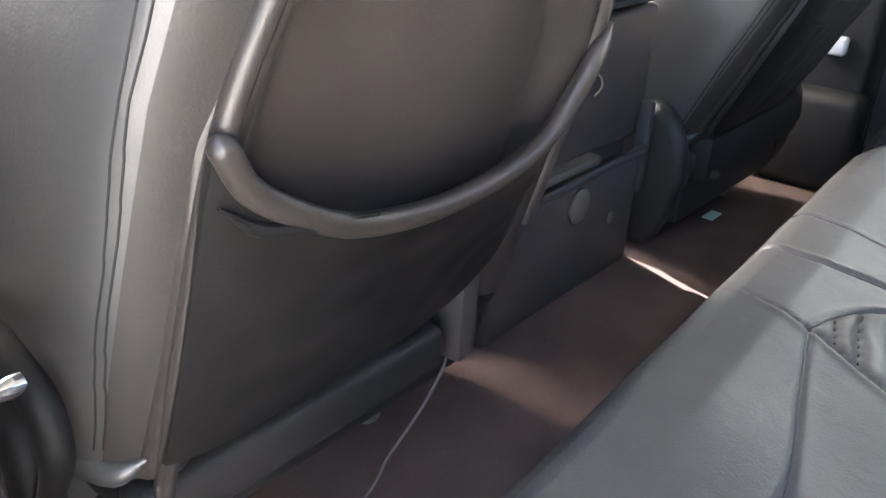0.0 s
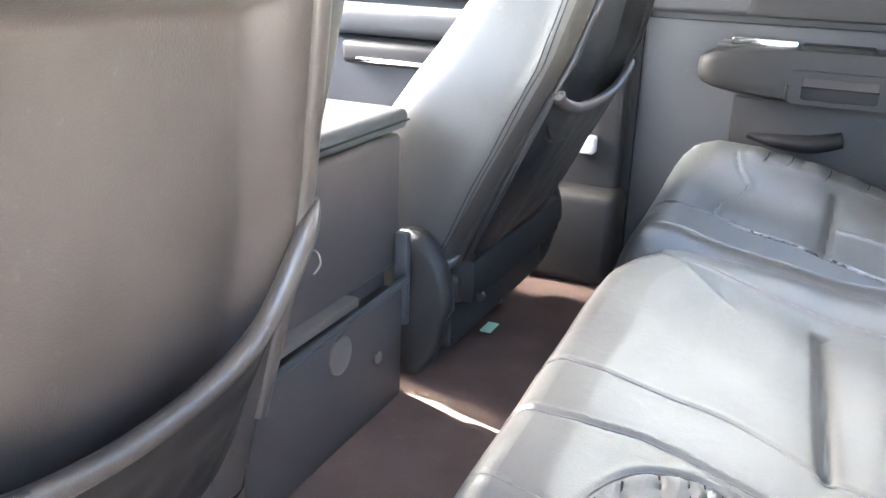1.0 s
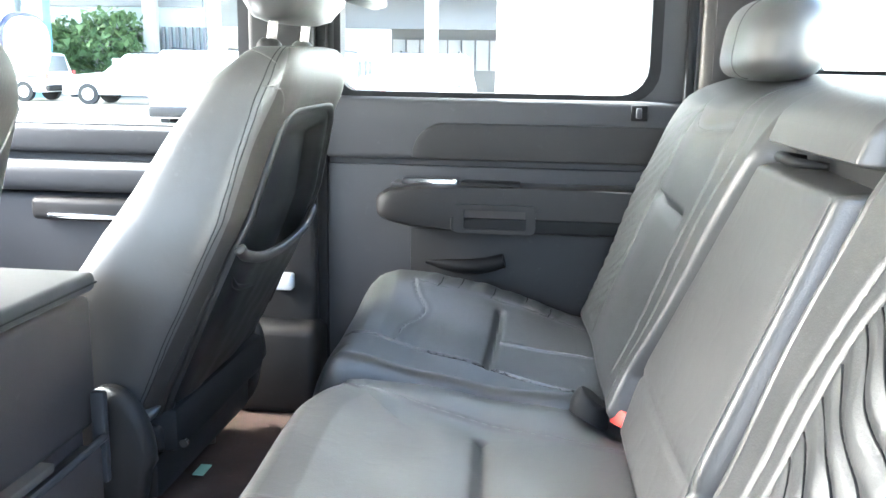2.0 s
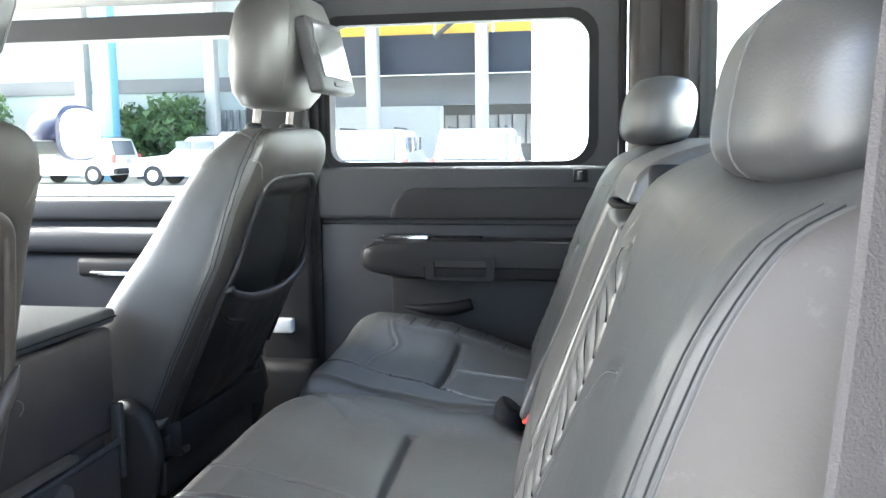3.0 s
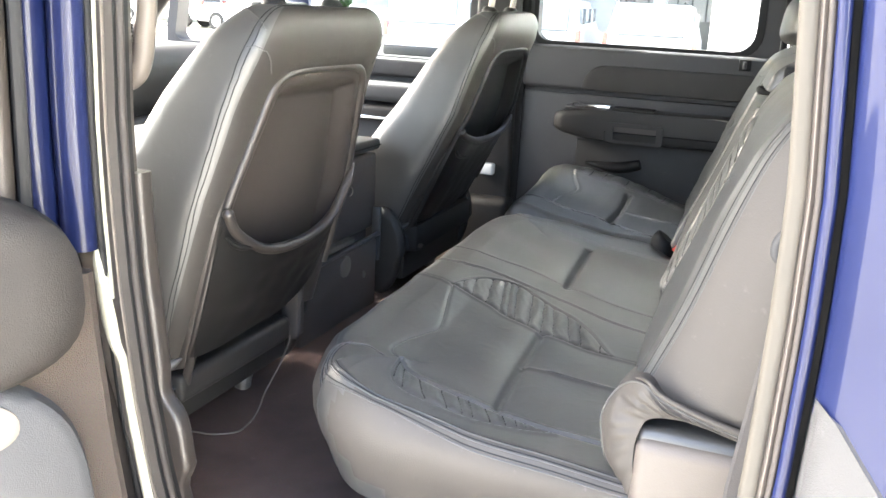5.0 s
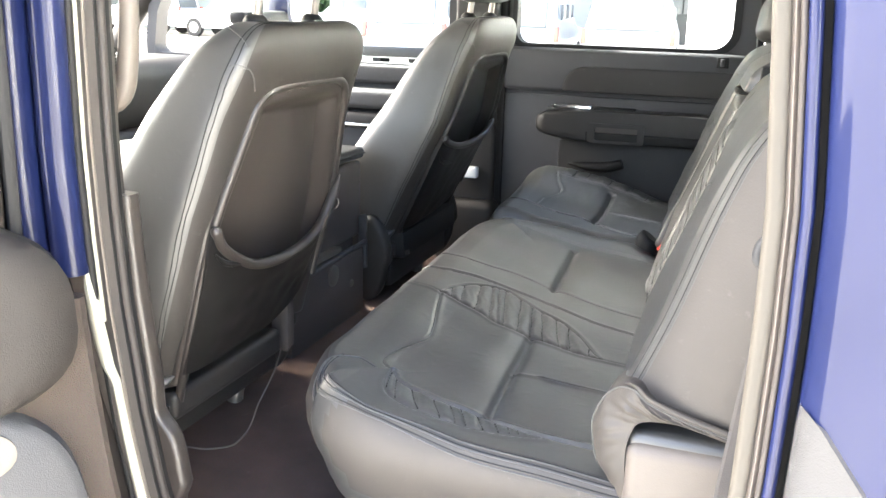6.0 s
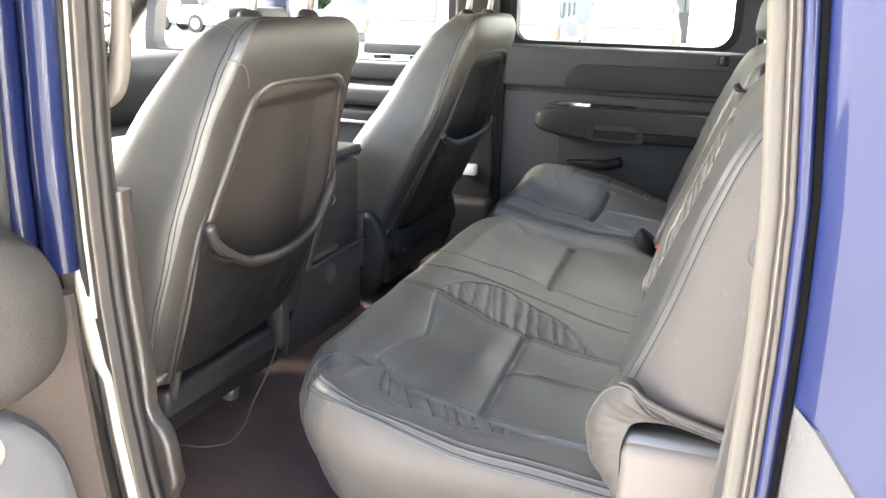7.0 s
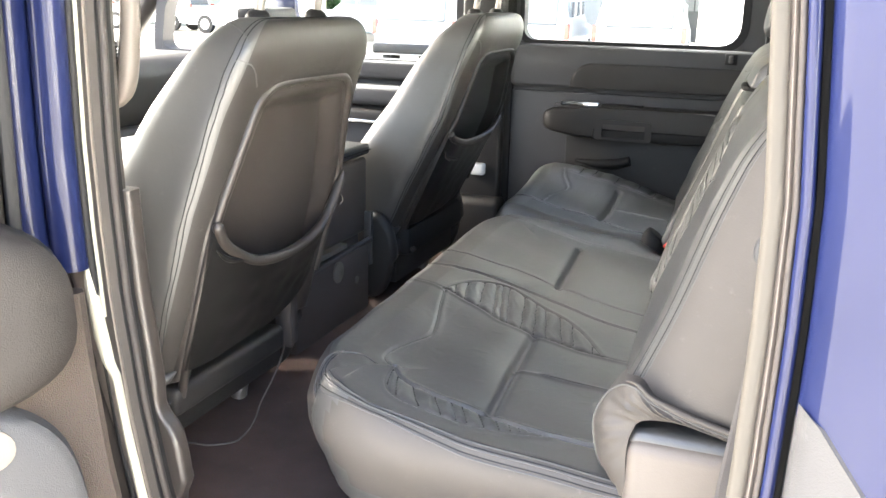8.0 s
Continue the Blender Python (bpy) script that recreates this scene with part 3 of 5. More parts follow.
        # soft leather skirt at the foot of the back
        part("back_skirt", tube([(0.0, yc + sd * 0.192, 0.368), (0.09, yc + sd * 0.198, 0.362), (0.150, yc + sd * 0.194, 0.360), (0.172, yc + sd * 0.178, 0.372)], [0.004, 0.008, 0.010, 0.009, 0.0005], 12, 6), LEATHER, seat)
    for b, z, r in ((0.006, 0.544, 0.0014), (0.10, 0.615, 0.0011)):
        x = back_rear(z) - 0.026
        part("lint", tube([(x, yc + b, z), (x + 0.002, yc + b + 0.002, z + 0.002)], r, 5), HEADLINER, seat)
    if not screen:
        for b, z in ((-0.054, 0.7485), (-0.047, 0.7495), (-0.018, 0.7500), (-0.012, 0.7480)):
            x = back_rear(z) - 0.0010
            part("scuff_mark", tube([(x, yc + b, z), (x + 0.0004, yc + b + 0.004, z + 0.0025), (x, yc + b + 0.006, z + 0.001)], [0.0005, 0.0011, 0.0005], 6, 3), BEIGE, seat, "pale scuff")
    if not screen:
        part("plastic_clip", tube([(0.236, yc + 0.185, 0.538), (0.240, yc + 0.187, 0.545), (0.237, yc + 0.189, 0.552), (0.231, yc + 0.189, 0.554)], 0.0008, 6, 5), BEIGE, seat, "small pale plastic clip")
    for sd in (-0.078, 0.078):
        part("headrest_post", tube([(0.252, yc + sd, 0.825), (0.262, yc + sd, 0.90)], 0.0065, 12), SCUFFED, seat, "bright steel post")
        part("post_collar", tube([(0.2520, yc + sd, 0.832), (0.2524, yc + sd, 0.841), (0.253, yc + sd, 0.846), (0.2535, yc + sd, 0.850)], [0.017, 0.017, 0.014, 0.009], 14), PLASTIC, seat)
    rings = [[(x + 0.12 * (z - 0.95), y, z) for x, y in oval(0.272, yc, hx, hy, 2.8, 44)] for z, hx, hy in ((0.872, 0.022, 0.085), (0.878, 0.040, 0.105), (0.90, 0.056, 0.122), (0.94, 0.064, 0.132), (0.99, 0.066, 0.134), (1.03, 0.061, 0.128), (1.055, 0.048, 0.115), (1.066, 0.026, 0.09))]
    hb = skin(rings)
    htree = BVHTree.FromBMesh(hb)
    head = part("headrest", hb, LEATHER, seat, "padded black leather headrest")
    for sd in (-1, 1):
        part("stitching", draped(htree, [(0.33, yc + sd * 0.10, 0.88), (0.345, yc + sd * 0.115, 0.94), (0.345, yc + sd * 0.115, 1.0), (0.33, yc + sd * 0.09, 1.06)], 0.0011), STITCH, head)
    if screen:
        m = Matrix.Translation((0.352, yc, 0.958)) @ pose(0, 0, 0, 0, -13, 0)
        for name, bm, mat, note in (("screen_frame", box(-0.012, 0.014, -0.092, 0.092, -0.062, 0.062, 0.006, 3), PANEL, "dark grey video screen housing"), ("screen", box(0.0135, 0.0165, -0.076, 0.076, -0.040, 0.050, 0.001, 1), SCREEN, "blank grey screen"), ("screen_buttons", box(0.0135, 0.0162, -0.03, 0.03, -0.054, -0.047, 0.001, 1), PLASTIC, "")):
            bmesh.ops.transform(bm, matrix=m, verts=bm.verts)
            part(name, bm, mat, head, note)
    cush = Pad(-0.50, 0.10, yc - 0.225, yc + 0.225, 0.29, lambda A, B: 0.405 + 0.02 * np.abs((B - yc) / 0.22) ** 3, (0.06, 0.03, 0.05, 0.05), lambda a, b, h: (a, b, h), 0.015)
    part("seat_cushion", cush.mesh(), LEATHER, seat)
    part("seat_frame", box(-0.42, 0.12, yc - 0.185, yc + 0.185, 0.235, 0.30, 0.012, 2), PLASTIC, seat, "dark seat frame")
    part("cross_bar", box(0.140, 0.174, yc - 0.186, yc + 0.105, 0.303, 0.345, 0.010, 3), PLASTIC, seat, "dark steel cross bar under the pocket")
    part("lower_frame", box(-0.05, 0.148, yc - 0.180, yc + 0.180, 0.303, 0.368, 0.012, 2), BLACK, seat)
    part("frame_bolt", tube([(0.160, yc - 0.192, 0.325), (0.160, yc - 0.186, 0.325)], 0.006, 10), CHROME, seat, "bright bolt head")
    for x0, x1, y0, y1, z0 in () if screen else ((0.140, 0.178, 0.118, 0.142, 0.302), (0.10, 0.150, 0.165, 0.178, 0.275)):
        part("bracket", box(x0, x1, yc + y0, yc + y1, z0, 0.41, 0.005, 2), TRIM, seat)
    for sd in (-0.17, 0.17):
        rail = part("seat_track", box(-0.36, 0.03, yc + sd - 0.018, yc + sd + 0.018, FLOOR, 0.24, 0.006, 2), BLACK, seat)
        part("track_end", tube([(0.056, yc + sd - 0.030, FLOOR + 0.008), (0.058, yc + sd - 0.026, FLOOR + 0.028), (0.058, yc + sd - 0.008, FLOOR + 0.036), (0.056, yc + sd, FLOOR + 0.046), (0.050, yc + sd - 0.002, FLOOR + 0.068)], [0.014, 0.013, 0.008, 0.006, 0.004], 12, 5), SCUFFED, rail, "worn bright track end")
    for sd in (-1, 1):
        # recliner cover, a rounded plastic cheek
        rings = []
        for d, g in ((-0.016, 0.80), (-0.013, 0.93), (-0.006, 1.0), (0.006, 1.0), (0.013, 0.93), (0.016, 0.80)):
            ring = []
            for k in range(40):
                t = 2 * math.pi * k / 40
                x = 0.058 * g * math.cos(t)
                z = 0.100 * g * math.sin(t)
                if z < 0:
                    x *= 0.85
                ring.append((0.078 + x, yc + sd * 0.222 + d, 0.312 + z))
            rings.append(ring)
        part("recliner_cover", skin(rings), PLASTIC, seat, "rounded dark plastic recliner cover")
    # the foot of the back may sit further forward than its top
    for ob in seat.children:
        if tuck and ob.name.split(".")[0] in ("backrest", "back_shell", "shell_rim", "pocket", "pocket_lip", "pocket_fold", "stitching", "cross_bar", "bracket", "back_skirt"):
            for v in ob.data.vertices:
                low = min(1.0, max(0.0, (0.62 - v.co.z) / 0.24))
                v.co.x -= tuck * low * min(1.0, max(0.0, (v.co.x - 0.03) / 0.07))
    return seat


front_seat(-0.463, 1.0, False)
front_seat(0.42, 0.42, True, 0.045)


# ---- console ----
def build_console():
    c = thing("centre_console", "dark grey plastic centre console with closed lid", "console")
    part("body", box(-0.55, 0.072, -0.205, 0.178, 0.37, 0.537, 0.010, 3), TRIM, c)
    part("plinth", box(-0.55, 0.060, -0.185, 0.165, 0.19, 0.372, 0.010, 2), TRIM, c)
    part("lid", box(-0.42, 0.078, -0.21, 0.182, 0.541, 0.566, 0.009, 3), PANEL, c, "closed padded lid")
    part("lid_line", box(-0.42, 0.0805, -0.205, 0.178, 0.5515, 0.5535, 0.0005, 1), BLACK, c)
    pan = part("rear_panel", box(0.062, 0.090, -0.175, 0.150, 0.205, 0.352, 0.006, 2), TRIM, c, "dark lower rear panel")
    part("panel_rail", tube([(0.092, -0.178, 0.354), (0.092, 0.152, 0.362)], 0.005, 8), PANEL, pan)
    part("cap", skin([[(0.089 + d, -0.002 + y, 0.325 + z) for y, z in oval(0, 0, r, r, 2, 28)] for d, r in ((0, 0.022), (0.004, 0.022), (0.006, 0.018))]), BEIGE, pan, "pale round plug")
    part("plug", skin([[(0.089 + d, 0.085 + y, 0.285 + z) for y, z in oval(0, 0, r, r, 2, 16)] for d, r in ((0, 0.008), (0.003, 0.008), (0.004, 0.006))]), BEIGE, pan)
    part("tray", box(0.01, 0.086, -0.175, 0.05, 0.362, 0.374, 0.003, 2), BEIGE, c, "pale open tray ledge")
    part("side_strip", box(0.075, 0.094, 0.150, 0.163, 0.30, 0.42, 0.004, 2), PANEL, c)


build_console()


# ---- rear bench ----
def bench(x, y, z):
    return (x - 0.045 * y, y, z)


def build_bench():
    seat = thing("rear_bench_seat", "worn black leather rear bench with pleated panels", "seat")

    def tops(A, B):
        z = np.interp(A, [0.31, 0.35, 0.40, 0.46, 0.575, 0.76], [0.428, 0.434, 0.430, 0.415, 0.397, 0.384])
        return z + 0.0018 * np.sin(A * 31 + B * 17) * np.sin(B * 23 - A * 9)

    def rolled(pad, line, side, deep=0.0024, roll=0.0017):
        """A sewn line with the leather rolled up beside it."""
        pad.seams += [(line, deep, 0.0022), ([(a + side[0] * 0.7, b + side[1] * 0.7) for a, b in line], -roll, 0.0042)]

    def tuck_line(pad, line, deep=0.0065):
        """A deep upholstery tuck with full leather before and behind."""
        pad.seams += [(line, deep, 0.0062), ([(a + 0.034, b) for a, b in line], -0.0016, 0.022), ([(a - 0.036, b) for a, b in line], -0.0018, 0.024)]

    def tucked(a, b, h):
        """The cushion narrows towards its foot at the front and at the door end."""
        k = min(1.0, max(0.0, (0.375 - h) / 0.09)) ** 1.3
        return bench(a + 0.030 * k * min(1, max(0, (0.44 - a) / 0.10)), b + 0.040 * k * min(1, max(0, (-0.58 - b) / 0.12)), h)

    near = Pad(0.317, 0.80, -0.752, 0.285, 0.275, tops, (0.050, 0.03, 0.034, 0.035), tucked, 0.0025)
    near.corner = 0.175
    wave = smooth_line([(0.420, -0.306), (0.434, -0.371), (0.450, -0.437), (0.457, -0.482), (0.447, -0.514), (0.434, -0.554), (0.430, -0.596), (0.436, -0.630)])
    inner = smooth_line([(0.350, -0.290), (0.420, -0.306), (0.488, -0.330), (0.530, -0.360), (0.584, -0.378), (0.638, -0.391), (0.690, -0.397), (0.765, -0.400)])
    fan = smooth_line([(0.420, -0.306), (0.429, -0.266), (0.446, -0.230), (0.470, -0.211), (0.505, -0.206), (0.535, -0.226), (0.577, -0.260), (0.619, -0.291), (0.655, -0.336), (0.687, -0.396)])
    left = smooth_line([(0.340, -0.197), (0.403, -0.194), (0.451, -0.184), (0.504, -0.190), (0.557, -0.206), (0.619, -0.235), (0.668, -0.257), (0.76, -0.285)])
    mid = smooth_line([(0.340, -0.109), (0.429, -0.110), (0.495, -0.108), (0.562, -0.134), (0.64, -0.165), (0.76, -0.205)])
    right = smooth_line([(0.345, 0.235), (0.429, 0.220), (0.491, 0.191), (0.553, 0.180), (0.64, 0.165), (0.78, 0.15)])
    outer = smooth_line([(0.436, -0.630), (0.465, -0.636), (0.498, -0.643), (0.532, -0.651), (0.579, -0.653), (0.632, -0.662), (0.700, -0.666), (0.765, -0.662)])
    low = smooth_line([(0.436, -0.630), (0.452, -0.661), (0.474, -0.678), (0.509, -0.689), (0.552, -0.692), (0.593, -0.686), (0.630, -0.678), (0.666, -0.666)])
    welt = [(0.588, -0.511), (0.627, -0.506), (0.665, -0.507), (0.76, -0.511)]
    rolled(near, wave, (0.006, 0), 0.0022, 0.0009)
    rolled(near, inner, (0, -0.007), 0.0020, 0.0018)
    rolled(near, fan, (0, 0.006))
    rolled(near, left, (0, 0.006))
    rolled(near, mid, (0, 0.006), 0.0008, 0.0008)
    rolled(near, right, (0, -0.006), 0.0022)
    rolled(near, outer, (0, 0.007), 0.0022, 0.0020)
    rolled(near, low, (0, -0.006))
    near.welts.append((welt, 0.0018, 0.004))
    tuck_line(near, [(0.584, -0.384), (0.586, -0.513), (0.591, -0.645)])
    tuck_line(near, [(0.573, -0.140), (0.565, 0.125)])
    near.pleats.append((fan + [p for p in inner[::-1] if 0.42 < p[0] < 0.687], 0.2, folds(0.34, 0.66, 0.0195, 3), 0.0050))
    near.pleats.append((low + [p for p in outer[::-1] if p[0] < 0.666], 0.5, folds(0.05, 0.40, 0.019, 4), 0.0046))
    near.bulges += [(0.50, -0.47, 0.09, 0.002), (0.50, -0.02, 0.10, 0.003), (0.67, -0.03, 0.09, 0.0025)] + [(a, 0.222, 0.05, 0.007) for a in (0.46, 0.53, 0.60, 0.66)] + [(0.735, 0.225, 0.030, -0.016)]
    cushion = part("seat_cushion", near.mesh(), LEATHER, seat, "wide black leather cushion, creased")
    side_cloth(cushion, SIDE, lambda c: (c.y < -0.715 or c.x + 0.045 * c.y < 0.372) and c.z < float(tops(c.x + 0.045 * c.y, c.y)) - (0.003 if c.y < -0.5 else 0.010))
    for line in (wave, inner, fan, outer, low, welt, left, mid, right):
        part("seam", near.thread(line, 0.0011, 0.0005), STITCH, cushion)
    # black tubes stand in for the shade down between the pleats
    for line in near.crease_shade():
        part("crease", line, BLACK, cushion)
    # triple topstitching round the door end
    for off in (0.0, 0.006, 0.0115):
        loop = [(0.436, -0.629), (0.416, -0.621 + off * 0.4), (0.398, -0.622 + off), (0.380 + off * 0.5, -0.632 + off), (0.368 + off, -0.648 + off * 0.4), (0.366 + off, -0.666 + off * 0.2), (0.380 + off * 0.6, -0.690 + off), (0.410, -0.711 + off), (0.450, -0.722 + off), (0.500, -0.729 + off), (0.560, -0.733 + off), (0.630, -0.735 + off), (0.76, -0.735 + off)]
        loop = near.unplan(smooth_line(loop, 10)[30 if off else 0:])
        part("stitching", near.thread(loop, 0.0009), STITCH, cushion)
        # dark tube gives the shade of the groove beside each thread
        part("needle_line", near.thread(near_by(loop), 0.0008, -0.0002), NEEDLE, cushion)
    far = Pad(0.305, 0.80, 0.292, 0.735, 0.265, lambda A, B: tops(A, B) + np.interp(A, [0.33, 0.36, 0.40, 0.46, 0.55, 0.62, 0.70, 0.80], [0.012, 0.024, 0.040, 0.054, 0.050, 0.036, 0.014, 0.0]) * np.exp(-((B - 0.69) / 0.12) ** 2), (0.07, 0.03, 0.03, 0.06), bench, 0.0034)
    far.corner = 0.07
    wave = smooth_line([(0.430, 0.640), (0.440, 0.600), (0.456, 0.564), (0.452, 0.536), (0.432, 0.485), (0.425, 0.416)])
    torn = smooth_line([(0.345, 0.420), (0.386, 0.417), (0.454, 0.406), (0.514, 0.392), (0.570, 0.378), (0.618, 0.354), (0.671, 0.331), (0.76, 0.310)])
    edge = smooth_line([(0.430, 0.640), (0.476, 0.634), (0.543, 0.632), (0.610, 0.636), (0.667, 0.627), (0.76, 0.600)])
    rim = smooth_line([(0.430, 0.640), (0.46, 0.676), (0.53, 0.690), (0.61, 0.690), (0.68, 0.672), (0.76, 0.630)])
    welt = [(0.580, 0.500), (0.645, 0.491), (0.704, 0.484), (0.76, 0.478)]
    rolled(far, wave, (0.007, 0), 0.0022)
    rolled(far, torn, (0, 0.007), 0.0026)
    rolled(far, edge, (0, -0.006))
    far.welts.append((welt, 0.0018, 0.004))
    tuck_line(far, [(0.578, 0.600), (0.572, 0.500), (0.566, 0.386)], 0.0075)
    far.pleats.append((edge + rim[::-1], -0.25, folds(0.24, 0.62, 0.034, 5), 0.0028))
    far.bulges += [(0.50, 0.50, 0.08, 0.003), (0.66, 0.55, 0.06, 0.002)]
    cushion = part("seat_cushion", far.mesh(), LEATHER, seat, "narrow black leather cushion, worn and torn")
    for line, mat in ((wave, BLACK), (torn, BLACK), (edge, STITCH), (welt, STITCH)):
        part("seam", far.thread(line, 0.0010, -0.0002), mat, cushion)
    frayed = bmesh.new()
    rnd = random.Random(8)
    gap = [p for p in torn if 0.47 < p[0] < 0.74]
    for p, q in zip(gap, gap[1:]):
        if rnd.random() < 0.75:
            a, b = [Vector((x, y + rnd.uniform(-0.003, 0.003), 0)) for x, y in (p, q)]
            tube(far.on([(a.x, a.y), ((a.x + b.x) / 2, (a.y + b.y) / 2), (b.x * 0.8 + a.x * 0.2, b.y * 0.8 + a.y * 0.2)], 0.0002), rnd.uniform(0.0009, 0.0022), 5, bm=frayed)
    tagged(part("torn_seam", frayed, BLACK, cushion, "dark torn seam"), kind="stuff")
    # short black lines for the shade in creases over the door-side edge
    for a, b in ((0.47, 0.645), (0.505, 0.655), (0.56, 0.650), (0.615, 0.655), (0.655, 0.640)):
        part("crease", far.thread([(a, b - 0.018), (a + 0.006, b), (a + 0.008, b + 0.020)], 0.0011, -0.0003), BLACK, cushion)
    part("seat_base", box(0.45, 0.96, -0.66, 0.68, FLOOR, 0.29, 0.02, 3), BLACK, seat, "dark seat base")

    # ---- backs; a: height, b: across, h: towards the front
    def back(a, b, h):
        return bench(0.745 + (0.38 - 0.02 * min(1, max(0, (-0.2 - b) / 0.2))) * (a - 0.49) + 0.06 - h, b, a)

    def flat(A, B):
        return 0.06 + 0.002 * np.sin(A * 27 + B * 15) + 0.002 * np.sin(B * 21)
    def near_back(A, B):
        full = 0.004 * np.exp(-((B + 0.60) / 0.10) ** 2)
        return flat(A, B) - 0.004 + full - 0.03 * np.clip((A - 0.72) / 0.09, 0, 1) ** 2
    pad = Pad(0.447, 0.815, -0.738, -0.150, -0.07, near_back, (0.035, 0.045, 0.050, 0.03), back, 0.0026)
    fan_out = smooth_line([(0.46, -0.250), (0.53, -0.260), (0.60, -0.264), (0.66, -0.275), (0.70, -0.297), (0.728, -0.335), (0.736, -0.372)])
    fan_in = smooth_line([(0.46, -0.345), (0.53, -0.362), (0.60, -0.382), (0.66, -0.396), (0.70, -0.402), (0.724, -0.396), (0.736, -0.372)])
    outer = smooth_line([(0.46, -0.385), (0.54, -0.400), (0.598, -0.425), (0.64, -0.480), (0.675, -0.545), (0.69, -0.60)])
    notch = smooth_line([(0.736, -0.372), (0.726, -0.405), (0.714, -0.440), (0.704, -0.448)])
    rib = [(0.46, -0.228), (0.60, -0.236), (0.70, -0.262), (0.76, -0.30)]
    for line, side in ((fan_out, 0.006), (fan_in, -0.006), (rib, 0.006)):
        pad.seams += [(line, 0.0022, 0.003), ([(a, b + side) for a, b in line], -0.0006, 0.006)]
    pad.seams += [([(0.46, -0.182), (0.60, -0.184), (0.74, -0.184), (0.80, -0.18)], 0.003, 0.004), (notch, 0.0025, 0.003)]
    pad.welts += [(outer, 0.0010, 0.005), ([(0.44, -0.300), (0.60, -0.322), (0.70, -0.348)], 0.006, 0.035)]
    pad.pleats.append((fan_out + fan_in[::-1], -0.6, folds(0.58, 1.02, 0.024, 6), 0.0034))
    b_near = part("backrest", pad.mesh(), LEATHER, seat, "driver-side leather back with pleated strip")
    side_cloth(b_near, SIDE, lambda c: c.y < -0.7165)
    for line in (fan_out, fan_in, rib, outer, notch):
        part("seam", pad.thread(line, 0.0010, -0.0002), STITCH, b_near)
    # shade between the pleats of the strip, put in as black tubes
    for line in pad.crease_shade(0.0014):
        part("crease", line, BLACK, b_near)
    for off in (0.0, 0.007):
        run = [(a, -0.712 + off) for a in np.linspace(0.475, 0.79, 40)]
        part("stitching", pad.thread(run, 0.0010), STITCH, b_near)
        # groove shade beside the thread, as a thin dark tube
        part("needle_line", pad.thread([(a, b + 0.0021) for a, b in run], 0.0006, 0.0), NEEDLE, b_near)
    # middle: folding armrest below a padded header
    def widen(a, b, h):
        k = interp(b, [0.0, 0.11, 0.30], [0.0, 1.0, 0.0]) * interp(a, [0.46, 0.73], [0.085, 0.0])
        return back(a, b + k, h)
    arm = Pad(0.38, 0.734, -0.146, 0.108, -0.06, lambda A, B: 0.056 + 0.004 * np.cos(B * 12) - 0.010 * np.clip((0.50 - A) / 0.1, 0, 1), (0.03, 0.010, 0.016, 0.016), widen, 0.0045)
    arm.seams += [([(0.478, -0.14), (0.478, 0.10)], 0.003, 0.004), ([(0.40, -0.118), (0.72, -0.118)], 0.0012, 0.003)]
    b_mid = part("folding_armrest", arm.mesh(), LEATHER, seat, "smooth leather folding armrest, stowed upright")
    part("stitching", arm.thread([(a, -0.124) for a in np.linspace(0.41, 0.72, 30)], 0.0010), STITCH, b_mid)
    part("pull_strap", tube([back(0.738, 0.055, 0.030), back(0.740, 0.046, 0.055), back(0.741, 0.024, 0.061), back(0.739, -0.002, 0.056), back(0.737, -0.014, 0.030)], [0.003, 0.005, 0.0055, 0.005, 0.003], 10, 6), BLACK, b_mid, "black pull loop")
    head = Pad(0.743, 0.818, -0.148, 0.109, -0.07, lambda A, B: 0.058 + 0.004 * np.cos(B * 12) + 0 * A, (0.009, 0.045, 0.012, 0.012), back, 0.005)
    part("backrest_header", head.mesh(), LEATHER, seat)
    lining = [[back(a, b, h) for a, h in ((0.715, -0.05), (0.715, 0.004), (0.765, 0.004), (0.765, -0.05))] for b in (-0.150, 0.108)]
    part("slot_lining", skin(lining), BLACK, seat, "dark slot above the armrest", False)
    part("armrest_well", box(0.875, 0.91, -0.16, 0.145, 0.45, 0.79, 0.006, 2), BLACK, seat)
    pad = Pad(0.38, 0.815, 0.112, 0.705, -0.07, lambda A, B: flat(A, B) - 0.03 * np.clip((A - 0.72) / 0.09, 0, 1) ** 2, (0.035, 0.045, 0.03, 0.045), widen, 0.0045)
    o1 = smooth_line([(0.43, 0.515), (0.52, 0.525), (0.62, 0.528), (0.68, 0.510), (0.73, 0.495), (0.765, 0.50)])
    o2 = smooth_line([(0.43, 0.66), (0.56, 0.675), (0.66, 0.665), (0.74, 0.61), (0.765, 0.50)])
    i1 = smooth_line([(0.44, 0.27), (0.55, 0.255), (0.66, 0.25), (0.75, 0.27), (0.80, 0.30)])
    topseam = smooth_line([(0.752, 0.27), (0.742, 0.36), (0.745, 0.44), (0.765, 0.50)])
    pad.seams += [([(0.42, 0.195), (0.60, 0.199), (0.74, 0.192), (0.80, 0.25)], 0.003, 0.004), (o1, 0.003, 0.004), (o2, 0.003, 0.004), (i1, 0.003, 0.004), (topseam, 0.003, 0.004), ([(0.635, 0.30), (0.64, 0.51)], 0.009, 0.008)]
    pad.pleats.append((o2 + o1[::-1], 0.6, folds(0.72, 1.20, 0.024, 7), 0.0036))
    pad.bulges += [(0.55, 0.42, 0.08, 0.008), (0.69, 0.42, 0.06, 0.006)]
    b_far = part("backrest", pad.mesh(), LEATHER, seat, "passenger-side leather back with pleated edge")
